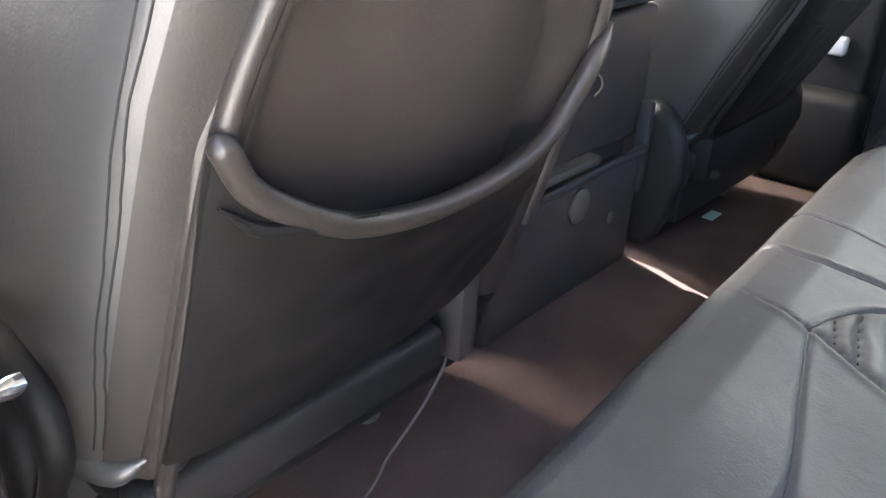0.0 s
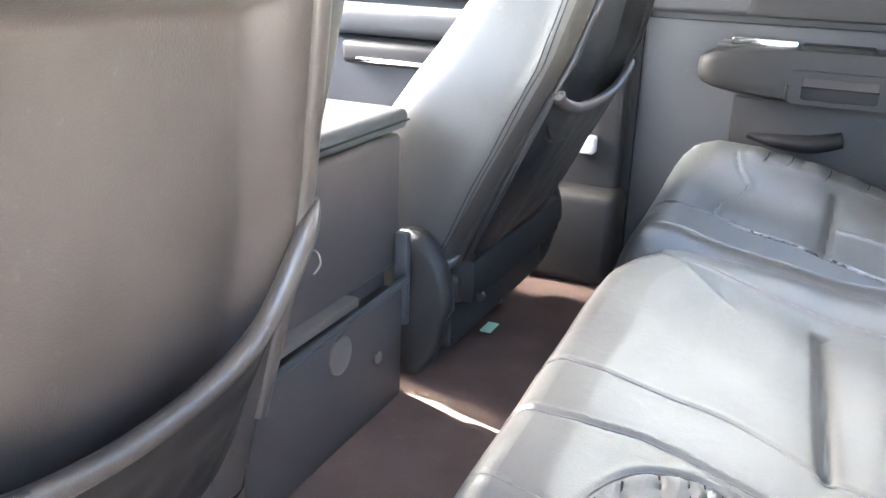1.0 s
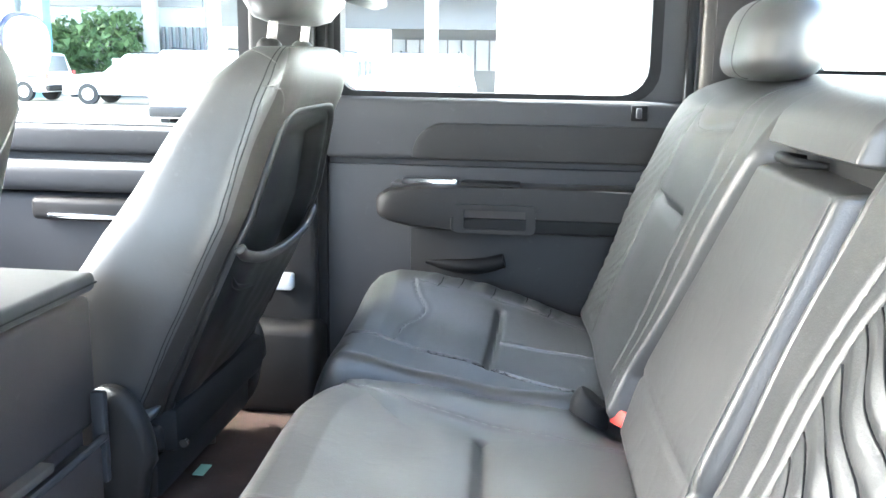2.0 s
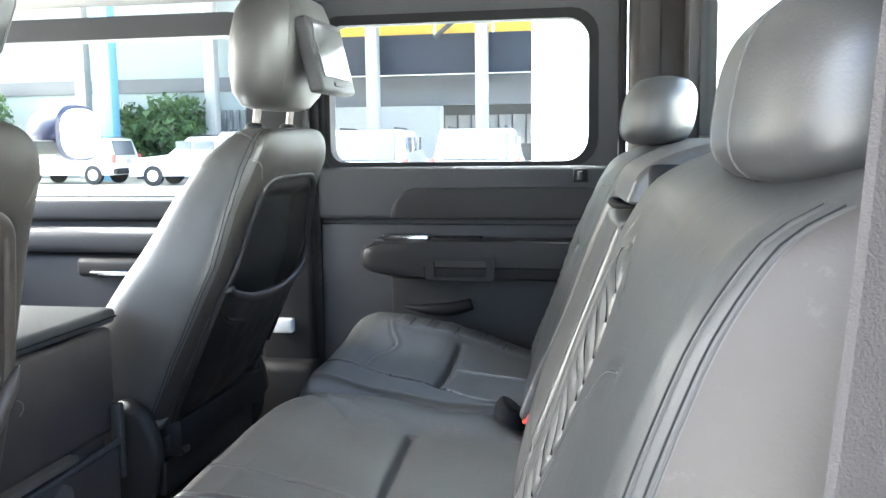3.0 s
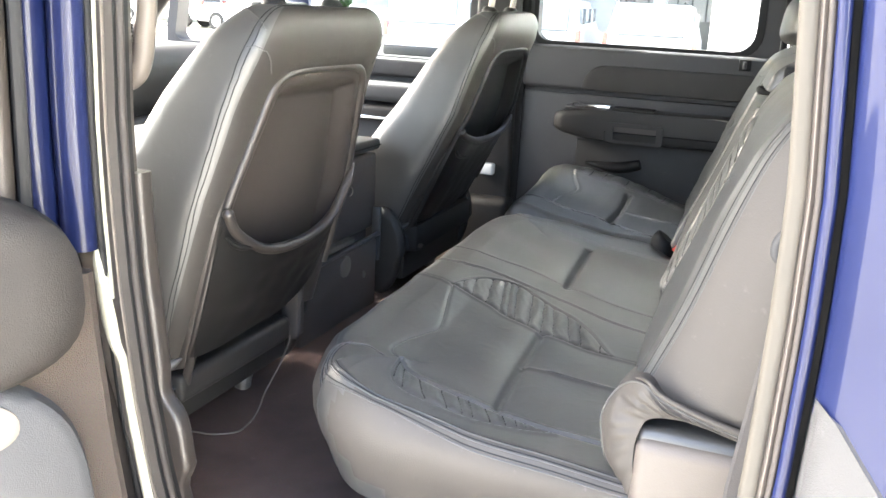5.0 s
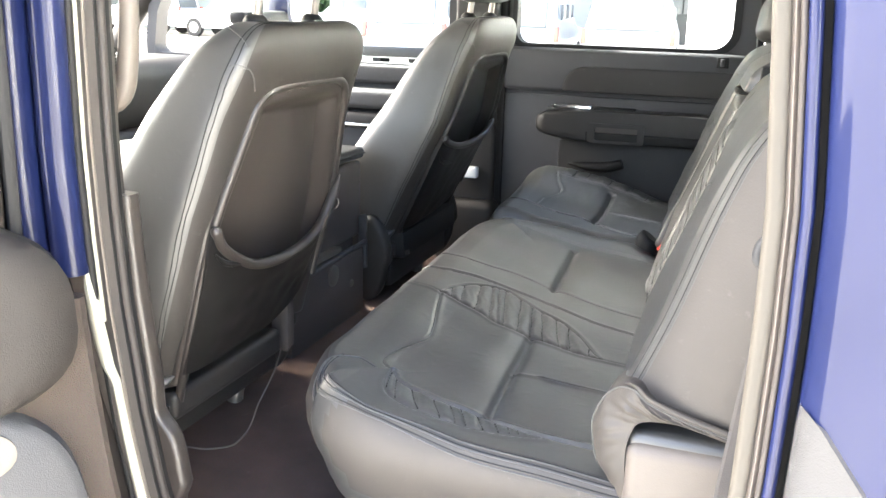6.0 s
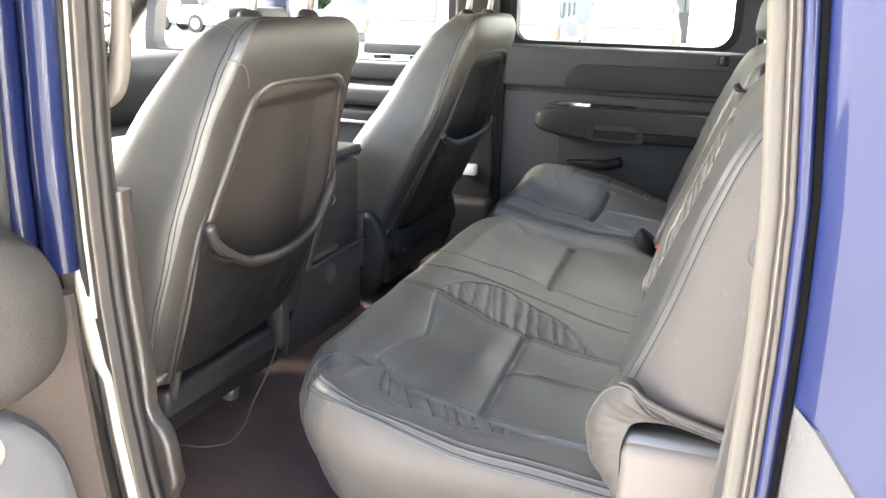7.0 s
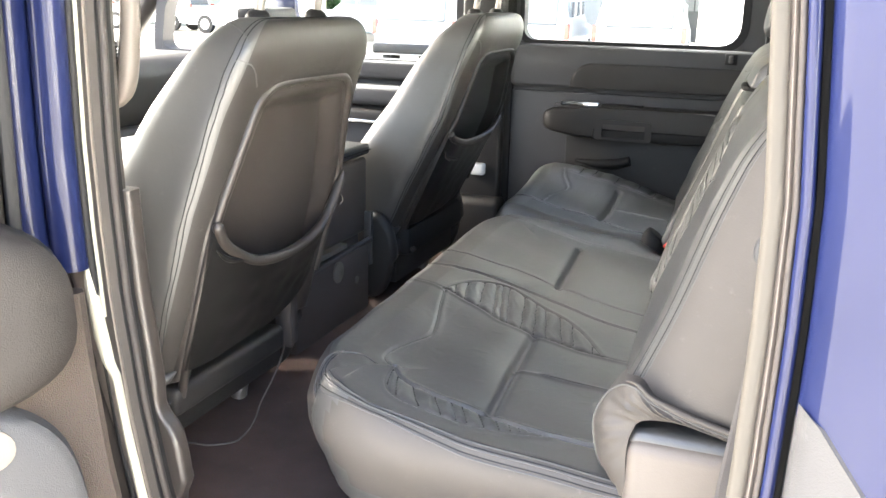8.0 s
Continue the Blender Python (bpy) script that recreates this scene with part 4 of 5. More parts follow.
    for line in (o1, o2, i1, topseam):
        part("seam", pad.thread(line, 0.0010, -0.0002), STITCH, b_far)
    # lower bolster end: leather gathered from the hem of the back down beside the trim block
    hem = spline([(0.788, -0.690, 0.340), (0.783, -0.700, 0.363), (0.760, -0.702, 0.393), (0.753, -0.704, 0.422), (0.752, -0.706, 0.446), (0.763, -0.712, 0.474), (0.779, -0.724, 0.493), (0.797, -0.740, 0.499), (0.814, -0.742, 0.487), (0.851, -0.742, 0.474), (0.892, -0.742, 0.464)], 6)
    arch = spline([(0.799, -0.735, 0.350), (0.795, -0.738, 0.385), (0.793, -0.740, 0.412), (0.793, -0.740, 0.434), (0.796, -0.739, 0.449), (0.801, -0.738, 0.460), (0.810, -0.738, 0.465), (0.824, -0.738, 0.467), (0.842, -0.738, 0.467), (0.864, -0.738, 0.463), (0.894, -0.738, 0.456)], 6)
    rings = []
    for i, (p, q) in enumerate(zip(hem, arch)):
        u = i / (len(hem) - 1)
        wide = (q - p).length
        front, behind = [], []
        for k in range(15):
            v = k / 14
            swell = math.sin(math.pi * v)
            gather = 0.0030 * math.sin(30 * u + 5 * v) * math.exp(-((u - 0.55) / 0.2) ** 2) + 0.0014 * math.sin(75 * u - 8 * v)
            c = p.lerp(q, v)
            front.append((c.x - 0.10 * wide * swell, c.y - (0.16 * wide + gather) * swell, c.z))
            behind.append((c.x + 0.004, c.y + 0.055 + 0.02 * swell, c.z - 0.004 * swell))
        rings.append(front + behind[::-1])
    fold = part("bolster_fold", skin(rings), SIDE, seat, "gathered grey bolster end")
    part("seam", tube([(p.x, p.y - 0.0012, p.z) for p in hem[4:]], 0.0012, 6), STITCH, fold)
    part("hem_roll", tube([(p.x + 0.001, p.y - 0.0005, p.z + 0.004) for p in hem[38:]], [0.001, 0.003, 0.0035, 0.0035], 10), SIDE, fold)
    for y, z0, x0 in ((-0.54, 0.79, 0.952), (0.42, 0.805, 0.900)):
        rings = []
        for q in np.linspace(-1, 1, 23):
            g = (1 - min(0.999, abs(q)) ** (4.0 if q < 0 else 2.5)) ** (1 / 2.5)
            z = 0.053 + 0.053 * q
            rings.append([(x, yy, z0 + z) for x, yy in oval(x0 + 0.15 * z, y, 0.012 + 0.046 * g, 0.055 + 0.077 * g, 2.5, 64)])
        hb = skin(rings)
        tree = BVHTree.FromBMesh(hb)
        head = part("headrest", hb, LEATHER, seat, "low rounded two-tone leather headrest")
        for sd in (-0.045, 0.045):
            part("stitching", draped(tree, [(x0 - 0.03, y + sd, z0), (x0 - 0.05, y + sd, z0 + 0.03), (x0 - 0.03, y + sd, z0 + 0.09), (x0 + 0.02, y + sd, z0 + 0.11)], 0.001), STITCH, head)


build_bench()


def build_buckle():
    b = thing("seat_belt_buckle", "black seat belt buckle with red release button", "buckle")
    m = Matrix.Translation((0.737, 0.214, 0.399)) @ pose(0, 0, 0, 0, 20, 35)
    for name, bm, mat, note in (("housing", box(-0.01, 0.06, -0.018, 0.018, -0.012, 0.012, 0.005, 2), BLACK, ""), ("button", box(-0.024, -0.006, -0.016, 0.016, -0.009, 0.011, 0.003, 2), RED, "red button")):
        bmesh.ops.transform(bm, matrix=m, verts=bm.verts)
        part(name, bm, mat, b, note)
    copy_thing(b, pose(0.014, 0.050, -0.004))
    t = thing("belt_socket", "black plastic belt socket in the seat gap", "socket")
    part("housing", tube([(0.685, 0.250, 0.375), (0.686, 0.250, 0.408), (0.690, 0.250, 0.416)], [0.026, 0.024, 0.017], 20, 4), BLACK, t)


build_buckle()


def build_near_belt():
    b = thing("seat_belt", "grey-brown seat belt webbing with grey plastic guide", "seat belt")
    rings = []
    for z in np.linspace(0.10, 1.08, 30):
        x = interp(z, [0.10, 0.43, 0.585, 0.775, 1.08], [0.892, 0.904, 0.920, 0.936, 0.955])
        rings.append([(x - 0.017, -0.793, z), (x + 0.020, -0.793, z), (x + 0.020, -0.7915, z), (x - 0.020, -0.7915, z)])
    part("webbing", skin(rings), BELT, b, "grey-brown ribbed webbing", False)
    g = part("guide", tube([(0.945, -0.800, 0.684), (0.910, -0.800, 0.683), (0.900, -0.800, 0.676), (0.898, -0.800, 0.664), (0.904, -0.800, 0.657), (0.914, -0.800, 0.652), (0.945, -0.800, 0.651)], 0.0050, 10, 5), PANEL, b, "grey plastic loop")
    part("tongue", box(0.912, 0.945, -0.804, -0.797, 0.664, 0.671, 0.002, 2), PANEL, g)
    k = thing("seat_end_trim", "beige-grey plastic trim block below the bench back", "trim")
    part("block", box(0.7915, 0.90, -0.745, -0.60, FLOOR, 0.441, 0.014, 5), BEIGE, k)
    part("dark_cap", box(0.7895, 0.905, -0.7360, -0.60, 0.424, 0.451, 0.013, 6), LEATHER, k, "black padded top edge")


build_near_belt()

k = thing("belt_anchor", "pale plastic belt anchor cover on the far pillar", "cover")
part("cover", box(0.108, 0.156, 0.742, 0.768, 0.404, 0.436, 0.006, 3), WHITE, k)
k = thing("far_seat_belt", "grey seat belt webbing on the rear pillar", "seat belt")
part("webbing", box(0.885, 0.925, 0.748, 0.751, 0.80, 1.08, 0.0008, 1), BELT, k)


# ---- near side: door opening ----
def strip(name, curve, sec, mat, parent, label=""):
    """A moulding along the upright curve of (z, x), with the section (x, y) pairs, in order round it."""
    zs = np.linspace(curve[0][0], curve[-1][0], 40)
    rings = [[(interp(z, *zip(*curve)) + x, y, z) for x, y in sec] for z in zs]
    return part(name, skin(rings), mat, parent, label)


def round_sec(x, y, r, n=10, ex=1.0):
    return [(x + r * ex * math.cos(2 * math.pi * k / n), y + r * math.sin(2 * math.pi * k / n)) for k in range(n)]


def rect_sec(x0, x1, y0, y1, r=0.003):
    return [(x0 + r, y0), (x1 - r, y0), (x1, y0 + r), (x1, y1 - r), (x1 - r, y1), (x0 + r, y1), (x0, y1 - r), (x0, y0 + r)]


def soft_sec(x0, x1, y0, y1, r, n=6):
    """A rectangle with truly rounded corners."""
    return round_rect(x0, x1, y0, y1, (r, r, r, r), n)


B_CURVE = [(0.10, 0.345), (0.17, 0.315), (0.235, 0.297), (0.30, 0.280), (0.40, 0.262), (0.527, 0.247), (0.62, 0.241), (0.715, 0.238), (0.86, 0.240), (1.15, 0.25)]
C_CURVE = [(0.10, 0.862), (0.25, 0.876), (0.36, 0.886), (0.458, 0.893), (0.556, 0.897), (0.655, 0.899), (0.747, 0.898), (0.874, 0.888), (1.0, 0.872), (1.15, 0.845)]


def build_near_front_door():
    door = thing("door_3", "grey plastic driver door, closed, with window", "door", kind="structure")
    outer = round_rect(-0.95, 0.03, 0.10, 1.10, (0.03, 0.03, 0.06, 0.36))
    hole = round_rect(-0.92, 0.005, 0.70, 1.05, (0.03, 0.03, 0.04, 0.33))
    part("door_panel", cut_plate(outer, hole, -0.86, -0.803), PANEL, door)
    part("window_glass", box(-0.60, 0.02, -0.840, -0.836, 0.69, 1.06, 0), GLASS, door, smooth=False).visible_shadow = False
    part("upper_trim", box(-0.95, 0.02, -0.803, -0.775, 0.60, 0.697, 0.012, 3), PANEL, door)


build_near_front_door()


def build_near_side():
    b = thing("pillar_1", "grey door pillar with rubber seals and blue paint", "pillar", kind="structure")
    part("pillar_trim", box(0.02, 0.195, -0.79, -0.745, 0.16, 1.14, 0.012, 3), VINYL, b)
    strip("pillar_edge", B_CURVE, rect_sec(-0.10, -0.035, -0.80, -0.752, 0.008), VINYL, b)
    strip("inner_edge", [c for c in B_CURVE if c[0] > 0.6], rect_sec(-0.090, -0.070, -0.755, -0.738, 0.004), BEIGE, b, "pinkish grey pillar edge")
    foot = [(z, x + interp(z, [0.20, 0.264, 0.29, 0.335, 0.357, 0.380, 0.42], [-0.008, -0.008, 0.012, 0.014, 0.012, -0.005, 0.0])) for z, x in [(z, interp(z, *zip(*B_CURVE))) for z in np.linspace(0.2, 0.65, 46)]]
    strip("inner_trim", foot, soft_sec(-0.075, -0.021, -0.773, -0.748, 0.008), VINYL, b, "dark grey inner pillar trim")
    strip("seal_groove", B_CURVE, rect_sec(-0.070, -0.0265, -0.802, -0.772), BLACK, b)
    strip("door_seal", B_CURVE, round_sec(-0.0270, -0.789, 0.0055, 12), RUBBER, b, "grey rubber door seal")
    strip("seal_lip", B_CURVE, round_sec(-0.0310, -0.813, 0.0032, 10), BEIGE, b, "pale seal bead")
    strip("flange", B_CURVE, [(-0.0085, -0.852), (-0.0300, -0.8135), (-0.0245, -0.8025), (-0.0600, -0.8025), (-0.0600, -0.852)], RUBBER, b, "grey seam flange")
    strip("outer_seal", B_CURVE, round_sec(-0.0125, -0.853, 0.0045, 10), BLACK, b)
    strip("inner_bead", [c for c in B_CURVE if c[0] > 0.45], round_sec(-0.0100, -0.8465, 0.0026, 10), JAMB_CREAM, b, "thin cream bead")
    upper = [(0.585, 0.243)] + [c for c in B_CURVE if c[0] > 0.6]
    strip("jamb_paint", upper, soft_sec(-0.044, -0.008, -0.884, -0.852, 0.0155), BLUE, b, "glossy blue paint")
    strip("jamb_bead", upper, soft_sec(-0.070, -0.042, -0.902, -0.868, 0.0135), BLUE, b, "rolled blue bead")
    strip("bead_gap", [c for c in B_CURVE if c[0] > 0.6], rect_sec(-0.078, -0.068, -0.886, -0.868, 0.002), BLACK, b)
    # lower jamb, cream for the sunlit ground it reflects; wide above the hinge bracket and narrow below it
    rings, shade = [], []
    for z in np.concatenate([np.linspace(0.20, 0.44, 14), np.linspace(0.45, 0.585, 28)]):
        x = interp(z, *zip(*B_CURVE))
        lo = x + interp(z, [0.20, 0.32, 0.41, 0.462, 0.478, 0.504, 0.567, 0.577, 0.585], [-0.004, -0.003, -0.002, -0.003, -0.015, -0.0207, -0.0224, -0.021, -0.016])
        hi = x + interp(z, [0.20, 0.32, 0.41, 0.466, 0.478, 0.507, 0.569, 0.585], [0.007, 0.006, 0.0042, 0.0028, -0.0018, -0.0034, -0.0093, -0.012])
        edge = x + interp(z, [0.20, 0.30, 0.373, 0.406, 0.450, 0.462, 0.477, 0.515, 0.561, 0.585], [-0.006, -0.008, -0.015, -0.020, -0.0276, -0.0300, -0.0270, -0.033, -0.041, -0.046])
        r = (hi - lo) * 0.35
        rings.append([(lo, -0.852, z), (lo + r * 0.3, -0.858, z), (lo + r, -0.861, z), (hi - r, -0.861, z), (hi - r * 0.3, -0.858, z), (hi, -0.852, z)])
        shade.append([(edge, -0.845, z), (edge + 0.002, -0.8545, z), (edge + 0.005, -0.8565, z), (lo + 0.001, -0.8565, z), (lo + 0.001, -0.845, z)])
    part("lower_jamb", skin(rings), JAMB_CREAM, b, "lower jamb strip, reflected sunlit ground put in as cream")
    part("jamb_shoulder", skin(shade), BEIGE, b, "grey-mauve painted shoulder")
    strip("outer_paint", B_CURVE, soft_sec(-0.30, -0.076, -0.897, -0.85, 0.021), BLUE, b, "glossy blue paint")

    c = thing("pillar_4", "pale rear door jamb with seals and blue paint", "pillar", kind="structure")
    strip("jamb_trim", C_CURVE, soft_sec(0.0, 0.012, -0.985, -0.972, 0.0045), CREAM, c, "pale cream jamb trim")
    strip("jamb_face", C_CURVE, rect_sec(0.0115, 0.0172, -0.982, -0.972, 0.0025), BEIGE, c, "grey-pink jamb face")
    strip("seal_groove", C_CURVE, rect_sec(0.0165, 0.0225, -0.976, -0.966, 0.002), BLACK, c)
    strip("seal", C_CURVE, round_sec(0.0195, -0.984, 0.0024, 10), RUBBER, c, "grey rubber seal")
    strip("jamb_paint", C_CURVE, soft_sec(0.0218, 0.0305, -0.991, -0.955, 0.0042), BLUE, c, "glossy blue paint")
    # shade deep in the gap, put in as a black strip
    strip("shut_gap_shade", C_CURVE, rect_sec(0.0300, 0.042, -0.962, -0.950, 0.002), BLACK, c, "black strip for the shade in the shut gap")
    strip("jamb_lining", C_CURVE, rect_sec(0.020, 0.20, -0.952, -0.89, 0.004), VINYL, c, "grey jamb lining")
    return b, c


build_near_side()


def build_cab_corner():
    c = thing("cab_corner", "blue painted cab corner with grey lower cladding", "body panel", kind="structure")
    zs = np.linspace(0.0, 1.15, 30)

    def sec(z, lo=False):
        x0 = interp(z, *zip(*C_CURVE)) + 0.0360
        bul = 0.012 * math.sin(max(0, min(1, (z - 0.1) / 0.9)) * math.pi)
        return [(x0 + 0.001, -0.950, z), (x0, -0.982 - bul, z), (x0 + 0.003, -0.990 - bul, z), (x0 + 0.013, -0.997 - bul, z), (x0 + 0.030, -1.007 - bul, z), (x0 + 0.050, -1.018 - bul, z), (x0 + 0.075, -1.028 - bul, z), (x0 + 0.105, -1.035 - bul, z), (1.30, -1.055 - bul, z), (1.30, -0.965, z)]
    part("side_panel", skin([sec(z) for z in zs if z > 0.5]), BLUE, c, "dusty blue paint")
    rings = [[(p[0], p[1] - 0.003, p[2]) for p in sec(z)] for z in zs if z < 0.54]
    top = []
    for p in sec(0.62):
        top.append((p[0], p[1] - 0.003, 0.618 - min(0.095, max(0, (p[0] - 0.94) * 1.2))))
    part("lower_cladding", skin(rings + [top]), PANEL, c, "grey lower cladding")
    tagged(part("door_sill", box(0.15, 0.98, -0.98, -0.785, 0.06, 0.165, 0.012, 3), PLASTIC), "dark plastic door sill plate", "sill", kind="structure")


build_cab_corner()


def build_open_door():
    d = thing("rear_door", "open rear door with grey trim, armrest and speaker", "door", kind="structure")
    m = Matrix.Translation((0.252, -0.925, 0)) @ pose(0, 0, 0, 0, 0, -38)

    def put(name, bm, mat, parent, label="", smooth=True):
        bmesh.ops.transform(bm, matrix=m, verts=bm.verts)
        for v in bm.verts:
            v.co.x += interp(v.co.z, *zip(*B_CURVE)) - 0.247
        return part(name, bm, mat, parent, label, smooth)
    # local: y runs outwards (negative), x is the face towards the opening
    put("door_shell", skin([[(x, y, z) for x, y in rect_sec(-0.11, -0.02, -0.85, 0.0, 0.012)] for z in np.linspace(0.06, 0.60, 16)]), BLUE, d, "blue painted shell")
    put("trim_panel", skin([[(x, y, z) for x, y in rect_sec(-0.022, 0.0, -0.84, 0.027, 0.006)] for z in np.linspace(0.10, 0.575, 16)]), FELT, d, "grey felt-like lower trim")
    rings = []
    for x, g in ((-0.01, 1.0), (0.024, 1.0), (0.036, 0.96), (0.042, 0.88)):
        rings.append([(x, y, z) for y, z in oval(-0.392, 0.570, 0.405 * g, 0.118 * g, 3.0, 56)])
    put("armrest", skin(rings), ARM, d, "dark rounded armrest moulding")
    rings = []
    for x, g in ((-0.01, 1.0), (0.018, 0.98), (0.026, 0.92)):
        rings.append([(x, y, z) for y, z in oval(-0.176, 0.362, 0.172 * g, 0.130 * g, 2.8, 56)])
    pod = put("speaker_pod", skin(rings), PANEL, d, "grey moulded speaker pod")
    put("speaker_badge", skin([[(x, y, z) for y, z in oval(-0.118, 0.443, 0.056 * g, 0.028 * g, 2.2, 32)] for x, g in ((0.015, 1), (0.029, 1), (0.031, 0.9))]), BEIGE, pod, "beige oval insert")
    put("window_frame", box(-0.06, -0.012, -0.10, -0.035, 0.60, 1.12, 0.012, 3), VINYL, d, "grey trimmed window frame")
    put("frame_seal", box(-0.05, -0.008, -0.034, -0.022, 0.60, 1.12, 0.004, 2), BLACK, d, "black frame seal")


build_open_door()

def build_front_bits():
    k = thing("driver_belt_trim", "pale grey plastic belt guide on the driver pillar", "trim")
    part("loop", tube([(0.206, -0.735, 1.08), (0.208, -0.735, 0.95), (0.208, -0.735, 0.86), (0.202, -0.735, 0.80), (0.195, -0.735, 0.767), (0.182, -0.735, 0.751), (0.160, -0.735, 0.744)], [0.011, 0.011, 0.011, 0.012, 0.012, 0.012, 0.010], 14, 6), BEIGE, k)
    part("ribbed_boot", tube([(0.176, -0.735, 0.765 + 0.002 * q) for q in range(25)], [0.0085 if q % 2 else 0.0070 for q in range(25)], 12), BLACK, k)
    a = thing("belt_strap", "black seat belt end strap with bright bolt", "seat belt")
    part("strap", tube([(0.05, -0.694, 0.448), (0.10, -0.694, 0.454), (0.138, -0.694, 0.442), (0.160, -0.693, 0.425), (0.162, -0.692, 0.39), (0.13, -0.690, 0.33)], [0.008, 0.011, 0.011, 0.010, 0.006], 10, 6), BLACK, a)
    part("bolt", tube([(0.150, -0.712, 0.441), (0.150, -0.704, 0.441), (0.150, -0.698, 0.441)], [0.005, 0.007, 0.007], 12), CHROME, a, "bright steel bolt")
    for sgn in (-1, 1):
        p = thing("pillar_5", "dark trimmed windscreen pillar", "pillar", kind="structure")
        part("pillar_trim", tube([(-0.67, sgn * 0.795, 1.13), (-0.88, sgn * 0.812, 0.95), (-1.12, sgn * 0.825, 0.66)], 0.035, 12, 6), VINYL, p)
    w = thing("steering_wheel", "dark leather steering wheel", "steering wheel")
    m = Matrix.Translation((-0.56, -0.44, 0.70)) @ pose(0, 0, 0, 0, 62, 0)
    rim = tube([(0.185 * math.cos(a), 0.185 * math.sin(a), 0) for a in np.linspace(0, 2 * math.pi, 41)], 0.015, 10)
    hub = skin([[(x, y, z) for x, y in oval(0, 0, r, r, 2.4, 28)] for z, r in ((-0.05, 0.05), (-0.01, 0.075), (0.01, 0.07), (0.016, 0.05))])
    bmesh.ops.transform(rim, matrix=m, verts=rim.verts)
    bmesh.ops.transform(hub, matrix=m, verts=hub.verts)
    part("rim", rim, LEATHER, w)
    part("hub", hub, PLASTIC, w)
    for a in (0.2, 2.94, 4.71):
        sp = tube([(0.06 * math.cos(a), 0.06 * math.sin(a), 0), (0.18 * math.cos(a), 0.18 * math.sin(a), 0)], 0.012, 8)
        bmesh.ops.transform(sp, matrix=m, verts=sp.verts)
        part("spoke", sp, PLASTIC, w)
    part("column", tube([(-0.58, -0.44, 0.69), (-0.76, -0.44, 0.60)], 0.04, 14), PLASTIC, w)


build_front_bits()

# ---- loose things on the floor ----
w = thing("loose_wire", "thin grey wire hanging from the seat to the carpet", "wire")
part("strand", tube([(0.160, -0.338, 0.300), (0.160, -0.343, 0.289), (0.158, -0.363, 0.262), (0.150, -0.387, 0.229), (0.145, -0.394, 0.214), (0.138, -0.398, 0.190), (0.136, -0.413, FLOOR + 0.006), (0.138, -0.440, FLOOR + 0.003), (0.136, -0.464, FLOOR + 0.003), (0.108, -0.487, FLOOR + 0.003), (0.079, -0.492, FLOOR + 0.003), (0.055, -0.498, FLOOR + 0.003), (0.02, -0.50, FLOOR + 0.003)], 0.0015, 6, 8), BEIGE, w)
p = thing("paper_scrap", "small pale green scrap on the carpet", "scrap")
part("sheet", box(0.085, 0.103, 0.425, 0.462, FLOOR + 0.012, FLOOR + 0.0145, 0.0006, 1), material("green_paper", (0.35, 0.6, 0.5), 0.6), p)


# ---- outside ----
GROUND = -0.70
g = bmesh.new()
bmesh.ops.create_grid(g, x_segments=2, y_segments=2, size=400)
bmesh.ops.translate(g, verts=g.verts, vec=(0, 0, GROUND))
tagged(part("ground", g, ASPHALT), "pale sunlit concrete yard", "ground", kind="structure")

DARK_GLASS = material("car_glass", (0.20, 0.205, 0.21), 0.12, vary=0.05)
TYRE = material("tyre_rubber", (0.02, 0.02, 0.02), 0.8)
RIM = material("wheel_rim", (0.5, 0.5, 0.52), 0.3, 0.8)
LAMP = material("tail_lamp", (0.5, 0.12, 0.09), 0.25)


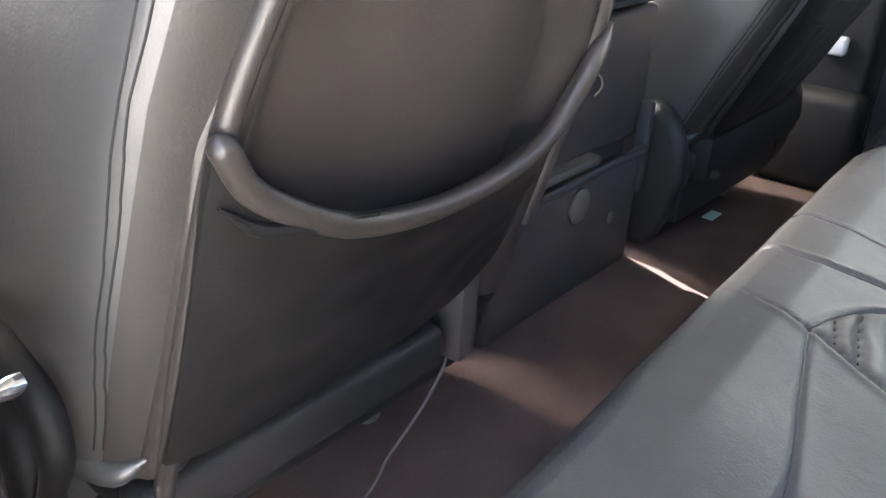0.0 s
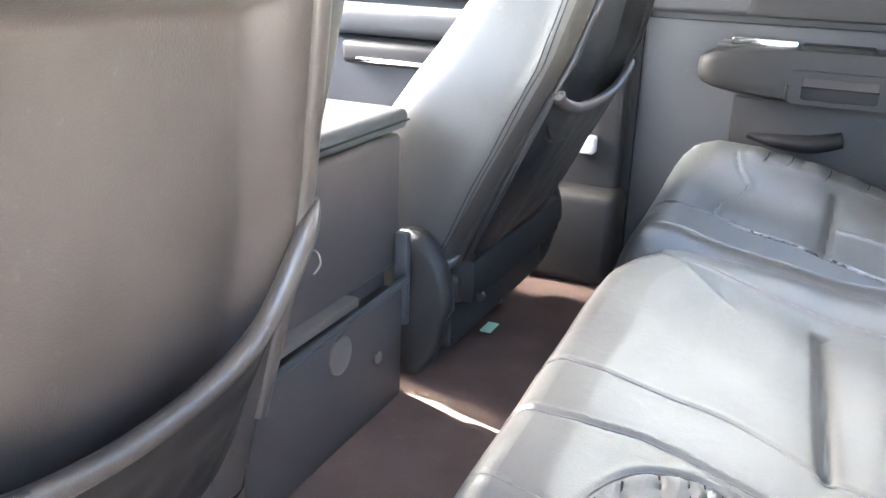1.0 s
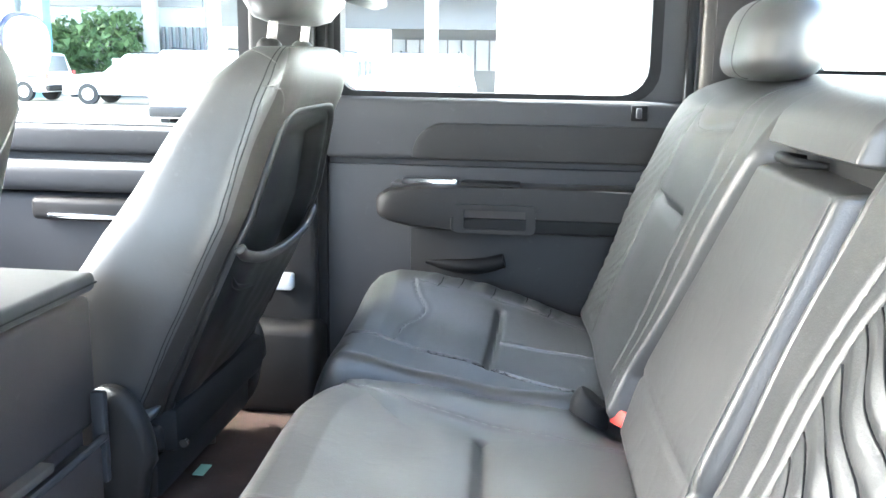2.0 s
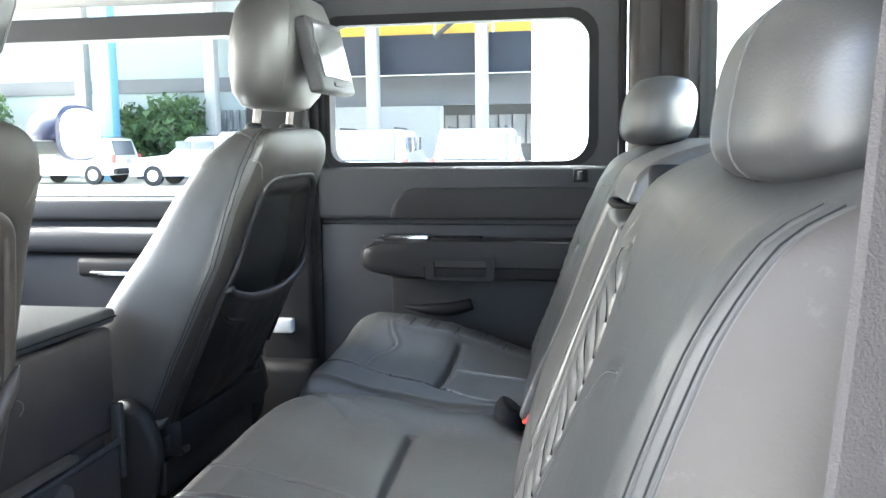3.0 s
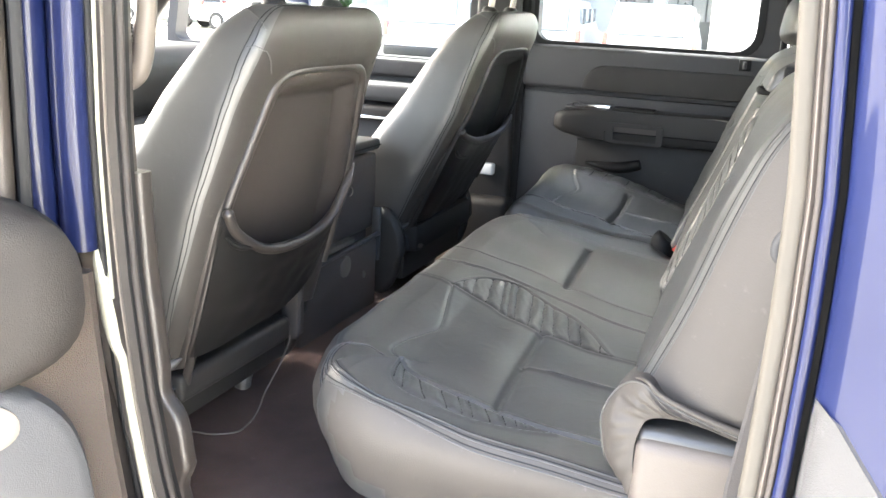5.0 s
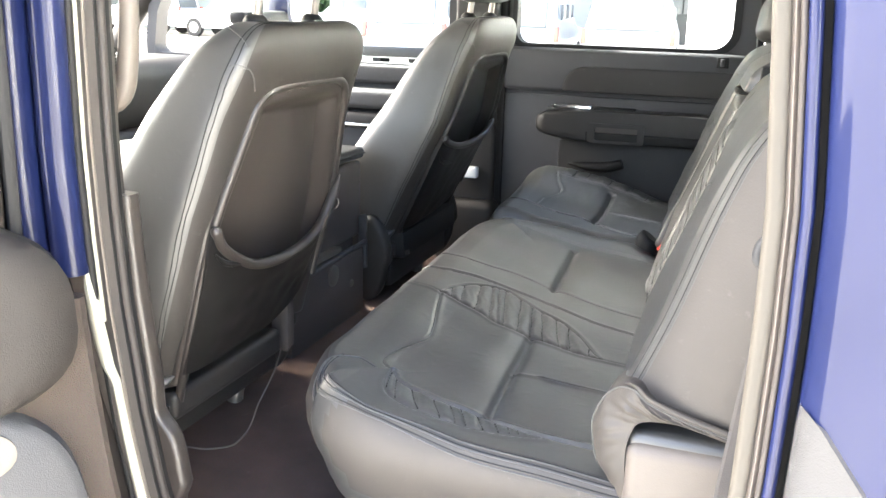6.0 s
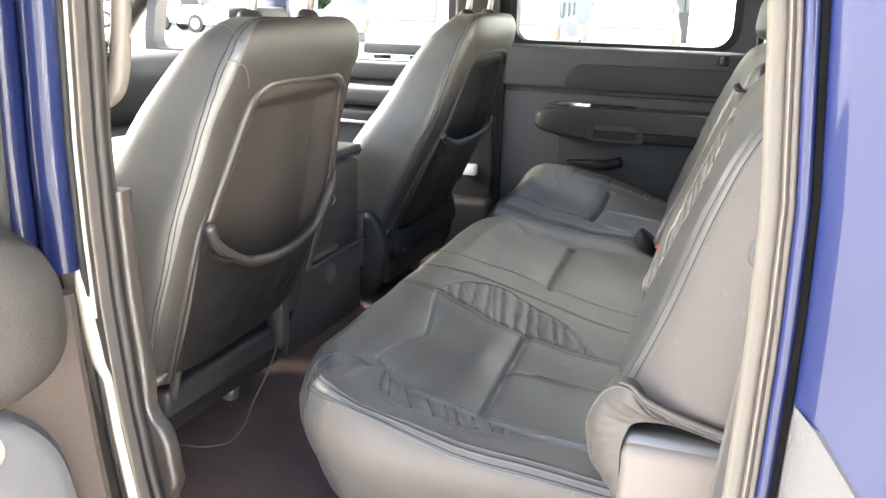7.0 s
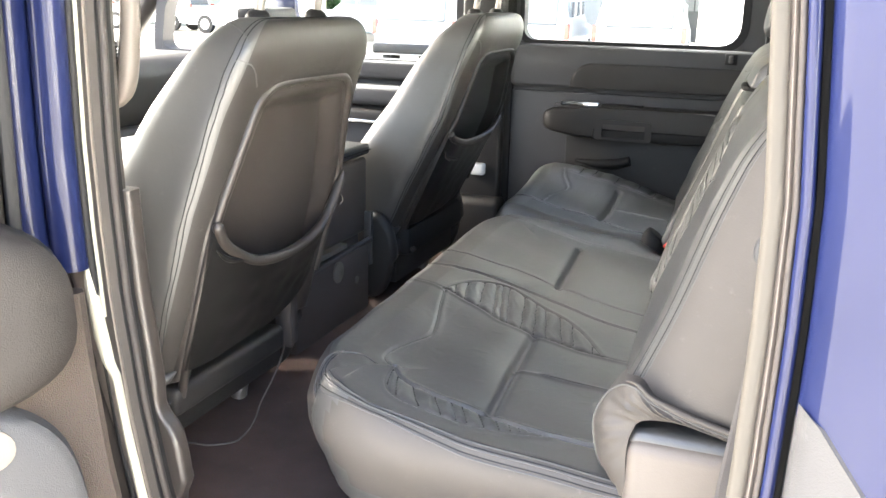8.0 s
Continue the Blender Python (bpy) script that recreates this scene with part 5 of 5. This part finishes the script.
def suv(paint, label):
    """Its tail faces -y; origin on the ground under the tail's middle."""
    v = thing("parked_car", label, "car", "parked cars")
    prof = [(0.0, 0.45), (0.02, 0.95), (0.10, 1.02), (0.28, 1.68), (0.45, 1.74), (2.3, 1.72), (3.05, 1.10), (4.3, 0.98), (4.55, 0.75), (4.55, 0.42)]
    bm = bmesh.new()
    secs = []
    for y, z in prof:
        top = 0.76 if z > 1.3 else 0.91
        secs.append((y, z, top))
    left, right = [], []
    for y, z, hw in secs:
        left.append(bm.verts.new((-hw, y, z)))
        right.append(bm.verts.new((hw, y, z)))
    bl = [bm.verts.new((-0.88, 0.02, 0.35)), bm.verts.new((-0.88, 4.53, 0.35))]
    br = [bm.verts.new((0.88, 0.02, 0.35)), bm.verts.new((0.88, 4.53, 0.35))]
    for i in range(len(secs) - 1):
        bm.faces.new((left[i], left[i + 1], right[i + 1], right[i]))
    bm.faces.new((bl[0], left[0], right[0], br[0]))
    bm.faces.new((bl[1], br[1], right[-1], left[-1]))
    bm.faces.new([bl[0]] + [bl[1]] + left[::-1])
    bm.faces.new([br[1]] + [br[0]] + right)
    bmesh.ops.triangulate(bm, faces=[f for f in bm.faces if len(f.verts) > 4])
    bmesh.ops.bevel(bm, geom=[e for e in bm.edges if e.calc_face_angle(0) > 0.35], offset=0.05, segments=3, affect="EDGES", clamp_overlap=True)
    part("body", bm, paint, v)
    part("tail_window", box(-0.66, 0.66, -0.012, 0.012, -0.27, 0.27, 0.01, 2), DARK_GLASS, v).matrix_basis = Matrix.Translation((0, 0.175, 1.36)) @ pose(0, 0, 0, -15, 0, 0)
    for sgn in (-1, 1):
        for y0, y1 in ((0.55, 1.25), (1.32, 2.1), (2.16, 2.75)):
            part("side_window", box(-0.012, 0.012, y0, y1, 1.12, 1.58, 0.01, 2), DARK_GLASS, v).matrix_basis = Matrix.Translation((sgn * 0.85, 0, 0)) @ pose(0, 0, 0, 0, 0, 0)
        part("tail_lamp", box(sgn * 0.90 - 0.05, sgn * 0.90 + 0.05, -0.02, 0.12, 0.80, 1.12, 0.02, 2), LAMP, v, "red tail lamp")
        for y in (0.95, 3.65):
            wh = part("wheel", tube([(sgn * 0.72, y, 0.36), (sgn * 0.91, y, 0.36)], 0.36, 28), TYRE, v)
            part("rim", tube([(sgn * 0.90, y, 0.36), (sgn * 0.92, y, 0.36)], 0.21, 20), RIM, wh)
    part("window_seal", box(-0.672, 0.672, -0.008, 0.008, -0.282, 0.282, 0.006, 2), PLASTIC, v).matrix_basis = Matrix.Translation((0, 0.175, 1.36)) @ pose(0, 0, 0, -15, 0, 0)
    part("bumper", box(-0.92, 0.92, -0.10, 0.10, 0.38, 0.60, 0.05, 3), PLASTIC, v)
    part("plate", box(-0.17, 0.17, -0.012, 0.03, 0.78, 0.94, 0.004, 1), RIM, v)
    for sgn in (-0.6, 0.6):
        part("roof_rail", tube([(sgn, 0.6, 1.78), (sgn, 2.2, 1.77)], 0.02, 8), PLASTIC, v)
    return v


car = suv(WHITE, "white parked estate car, tail towards the truck")
car.matrix_basis = pose(-4.40, 17.5, GROUND, 0, 0, 4)
copy_thing(car, pose(-2.02, 17.6, GROUND, 0, 0, 4))
for x, y, turn in ((-11.8, 30, 92), (-17.5, 31, 88), (-22.5, 32, 94), (-6.8, 17.2, 5), (-28, 34, 90)):
    copy_thing(car, pose(x, y, GROUND, 0, 0, turn))

CONCRETE = material("painted_concrete", (0.38, 0.38, 0.37), 0.8)
NAVY = material("dark_banner", (0.035, 0.038, 0.05), 0.8)
YELLOW = material("yellow_sheet", (0.80, 0.50, 0.08), 0.6, vary=0.2, scale=2)
STEEL = material("dark_steel", (0.06, 0.06, 0.06), 0.6)
SKYBLUE = material("sky_blue_paint", (0.25, 0.5, 0.75), 0.6)
GREY_WALL = material("grey_wall", (0.17, 0.17, 0.172), 0.9, scale=0.5)
LEAF = material("leaves", (0.07, 0.12, 0.04), 0.6, vary=0.5, scale=4)


def build_yard():
    b = thing("warehouse", "open warehouse with dark fascia and yellow sheet roof", "building")
    part("fascia", box(-14.0, 4.0, 36.0, 36.3, 3.5, 5.1, 0.02), NAVY, b)
    part("upper_wall", box(-14.0, 4.0, 38.0, 38.3, 2.3, 3.6, 0.02), GREY_WALL, b)
    part("lower_wall", box(-14.0, 4.0, 40.0, 40.3, GROUND, 2.5, 0.02), STEEL, b)
    for k in range(26):
        part("wall_panel", box(-13.0 + 0.62 * k, -12.45 + 0.62 * k, 39.9, 40.0, 0.6, 1.9, 0.01), GREY_WALL, b)
    part("office", box(-12.5, -6.5, 37.2, 38.0, GROUND, 2.25, 0.02), CONCRETE, b)
    part("red_panel", box(-12.4, -11.2, 37.1, 37.2, 0.4, 2.1, 0.01), material("red_board", (0.5, 0.10, 0.10), 0.7), b)
    part("annex_wall", box(-40, -14.1, 36.4, 36.8, GROUND, 9.0, 0.02), material("pale_green_wall", (0.33, 0.37, 0.36), 0.9, vary=0.1, scale=0.5), b, "pale wall of the annex")
    part("annex_band", box(-40, -14.1, 36.2, 36.398, 3.0, 3.6, 0.02), GREY_WALL, b)
    for k in range(34):
        part("fence_bar", box(-24.0 + 0.30 * k, -23.86 + 0.30 * k, 36.2, 36.3, 0.0, 2.2, 0.0), GREY_WALL, b)
    for k in range(7, 14):
        x = -33 + 2.6 * k
        for z0, z1 in ((5.15, 6.0), (6.15, 7.0), (7.15, 8.4)):
            part("roof_sheet", box(x, x + 2.5, 37.4 + z0 * 0.3, 37.44 + z0 * 0.3, z0, z1, 0.0), YELLOW, b)
    for z in (5.08, 6.05, 7.05, 8.45):
        part("roof_beam", box(-14.0, 4.0, 36.8 + z * 0.3, 37.1 + z * 0.3, z - 0.06, z + 0.14, 0.01), STEEL, b)
    # unseen canopy, added to keep sun and high sky off the parked cars
    for k in range(14):
        x = -33 + 2.6 * k
        rings = [[(x, y, z), (x + 2.5, y, z), (x + 2.5, y, z + 0.05), (x, y, z + 0.05)] for y, z in ((39.9, 8.4), (27.0, 10.5), (14.0, 12.6))]
        part("added_canopy_sheet", skin(rings), GREY_WALL, b, smooth=False)
    for x in (-30.0, -22.0, -16.0, -8.95, -4.45):
        part("column", box(x - 0.24, x + 0.24, 35.2, 35.7, GROUND, 9.0, 0.02), CONCRETE, b)
    for x in (-14.0, -6.4, -1.0):
        part("brace", tube([(x, 35.6, 4.9), (x + 2.4, 35.6, 6.8)], 0.10, 8), STEEL, b)
    f = thing("blue_post", "sky-blue painted steel post", "post")
    part("shaft", box(-20.05, -19.25, 33.0, 33.6, GROUND, 9.0, 0.03), SKYBLUE, f)
    w = thing("gate_wall", "white painted gate wall beside the yard", "wall")
    part("render_coat", box(0.02, 6.0, 8.0, 8.3, GROUND, 5.5, 0.02), WALL, w)
    w = thing("boundary_wall", "white yard wall with pale blue painted shapes", "wall")
    part("render_coat", box(9.0, 9.3, -10, 60, GROUND, 4.5, 0.02), WALL, w)
    for y, z, h in ((23.0, 0.6, 1.9), (25.2, 0.5, 1.3), (27.4, 0.6, 2.3), (29.6, 0.6, 1.4), (31.8, 0.5, 1.9)):
        part("painted_shape", box(8.985, 9.0, y, y + 1.3, z, z + h, 0.002, 1), SKYBLUE, w)


build_yard()


def build_tree(x, y, h):
    t = thing("tree", "leafy green tree behind the parked cars", "tree", "yard trees")
    rnd = random.Random(int(abs(x) * 10))
    part("trunk", tube([(0, 0, 0), (0.05, 0.02, h * 0.3), (0.0, 0.1, h * 0.6)], [0.16, 0.12, 0.07], 10, 4), STEEL, t)
    bm = bmesh.new()
    for k in range(900):
        a, r = rnd.uniform(0, 6.283), rnd.uniform(0, 1) ** 0.5 * h * 0.34
        z = h * rnd.uniform(0.28, 1.0)
        r *= math.sin(math.pi * min(0.98, (z / h - 0.2))) ** 0.5
        c = Vector((r * math.cos(a), r * math.sin(a), z)) + 0.25 * noise.noise_vector((a, r, z))
        q = [c + Vector((rnd.uniform(-1, 1), rnd.uniform(-1, 1), rnd.uniform(-1, 1))) * 0.22 for _ in range(3)]
        bm.faces.new([bm.verts.new(p) for p in q])
    part("crown", bm, LEAF, t, smooth=False)
    t.matrix_basis = pose(x, y, GROUND)


for x, y, h in ((-17.2, 34.6, 3.4), (-19.2, 34.9, 3.0), (-26.5, 34.6, 3.6)):
    build_tree(x, y, h)


def build_mirror():
    m = thing("side_mirror", "white-lit oval passenger side mirror", "mirror")
    rings = [[(-0.66 + dx, y, z) for y, z in oval(1.225, 0.848, 0.108 * g, 0.078 * g, 2.8, 36)] for dx, g in ((-0.09, 0.55), (-0.06, 0.85), (-0.01, 1.0), (0.03, 1.0), (0.034, 0.94))]
    part("housing", skin(rings), BLUE, m)
    part("mirror_glass", skin([[(-0.66 + dx, y, z) for y, z in oval(1.225, 0.848, 0.096 * g, 0.068 * g, 2.8, 36)] for dx, g in ((0.03, 1.0), (0.037, 1.0), (0.038, 0.97))]), CHROME, m)
    part("arm", box(-0.69, -0.63, 0.86, 1.14, 0.79, 0.83, 0.012, 2), BLACK, m)


build_mirror()
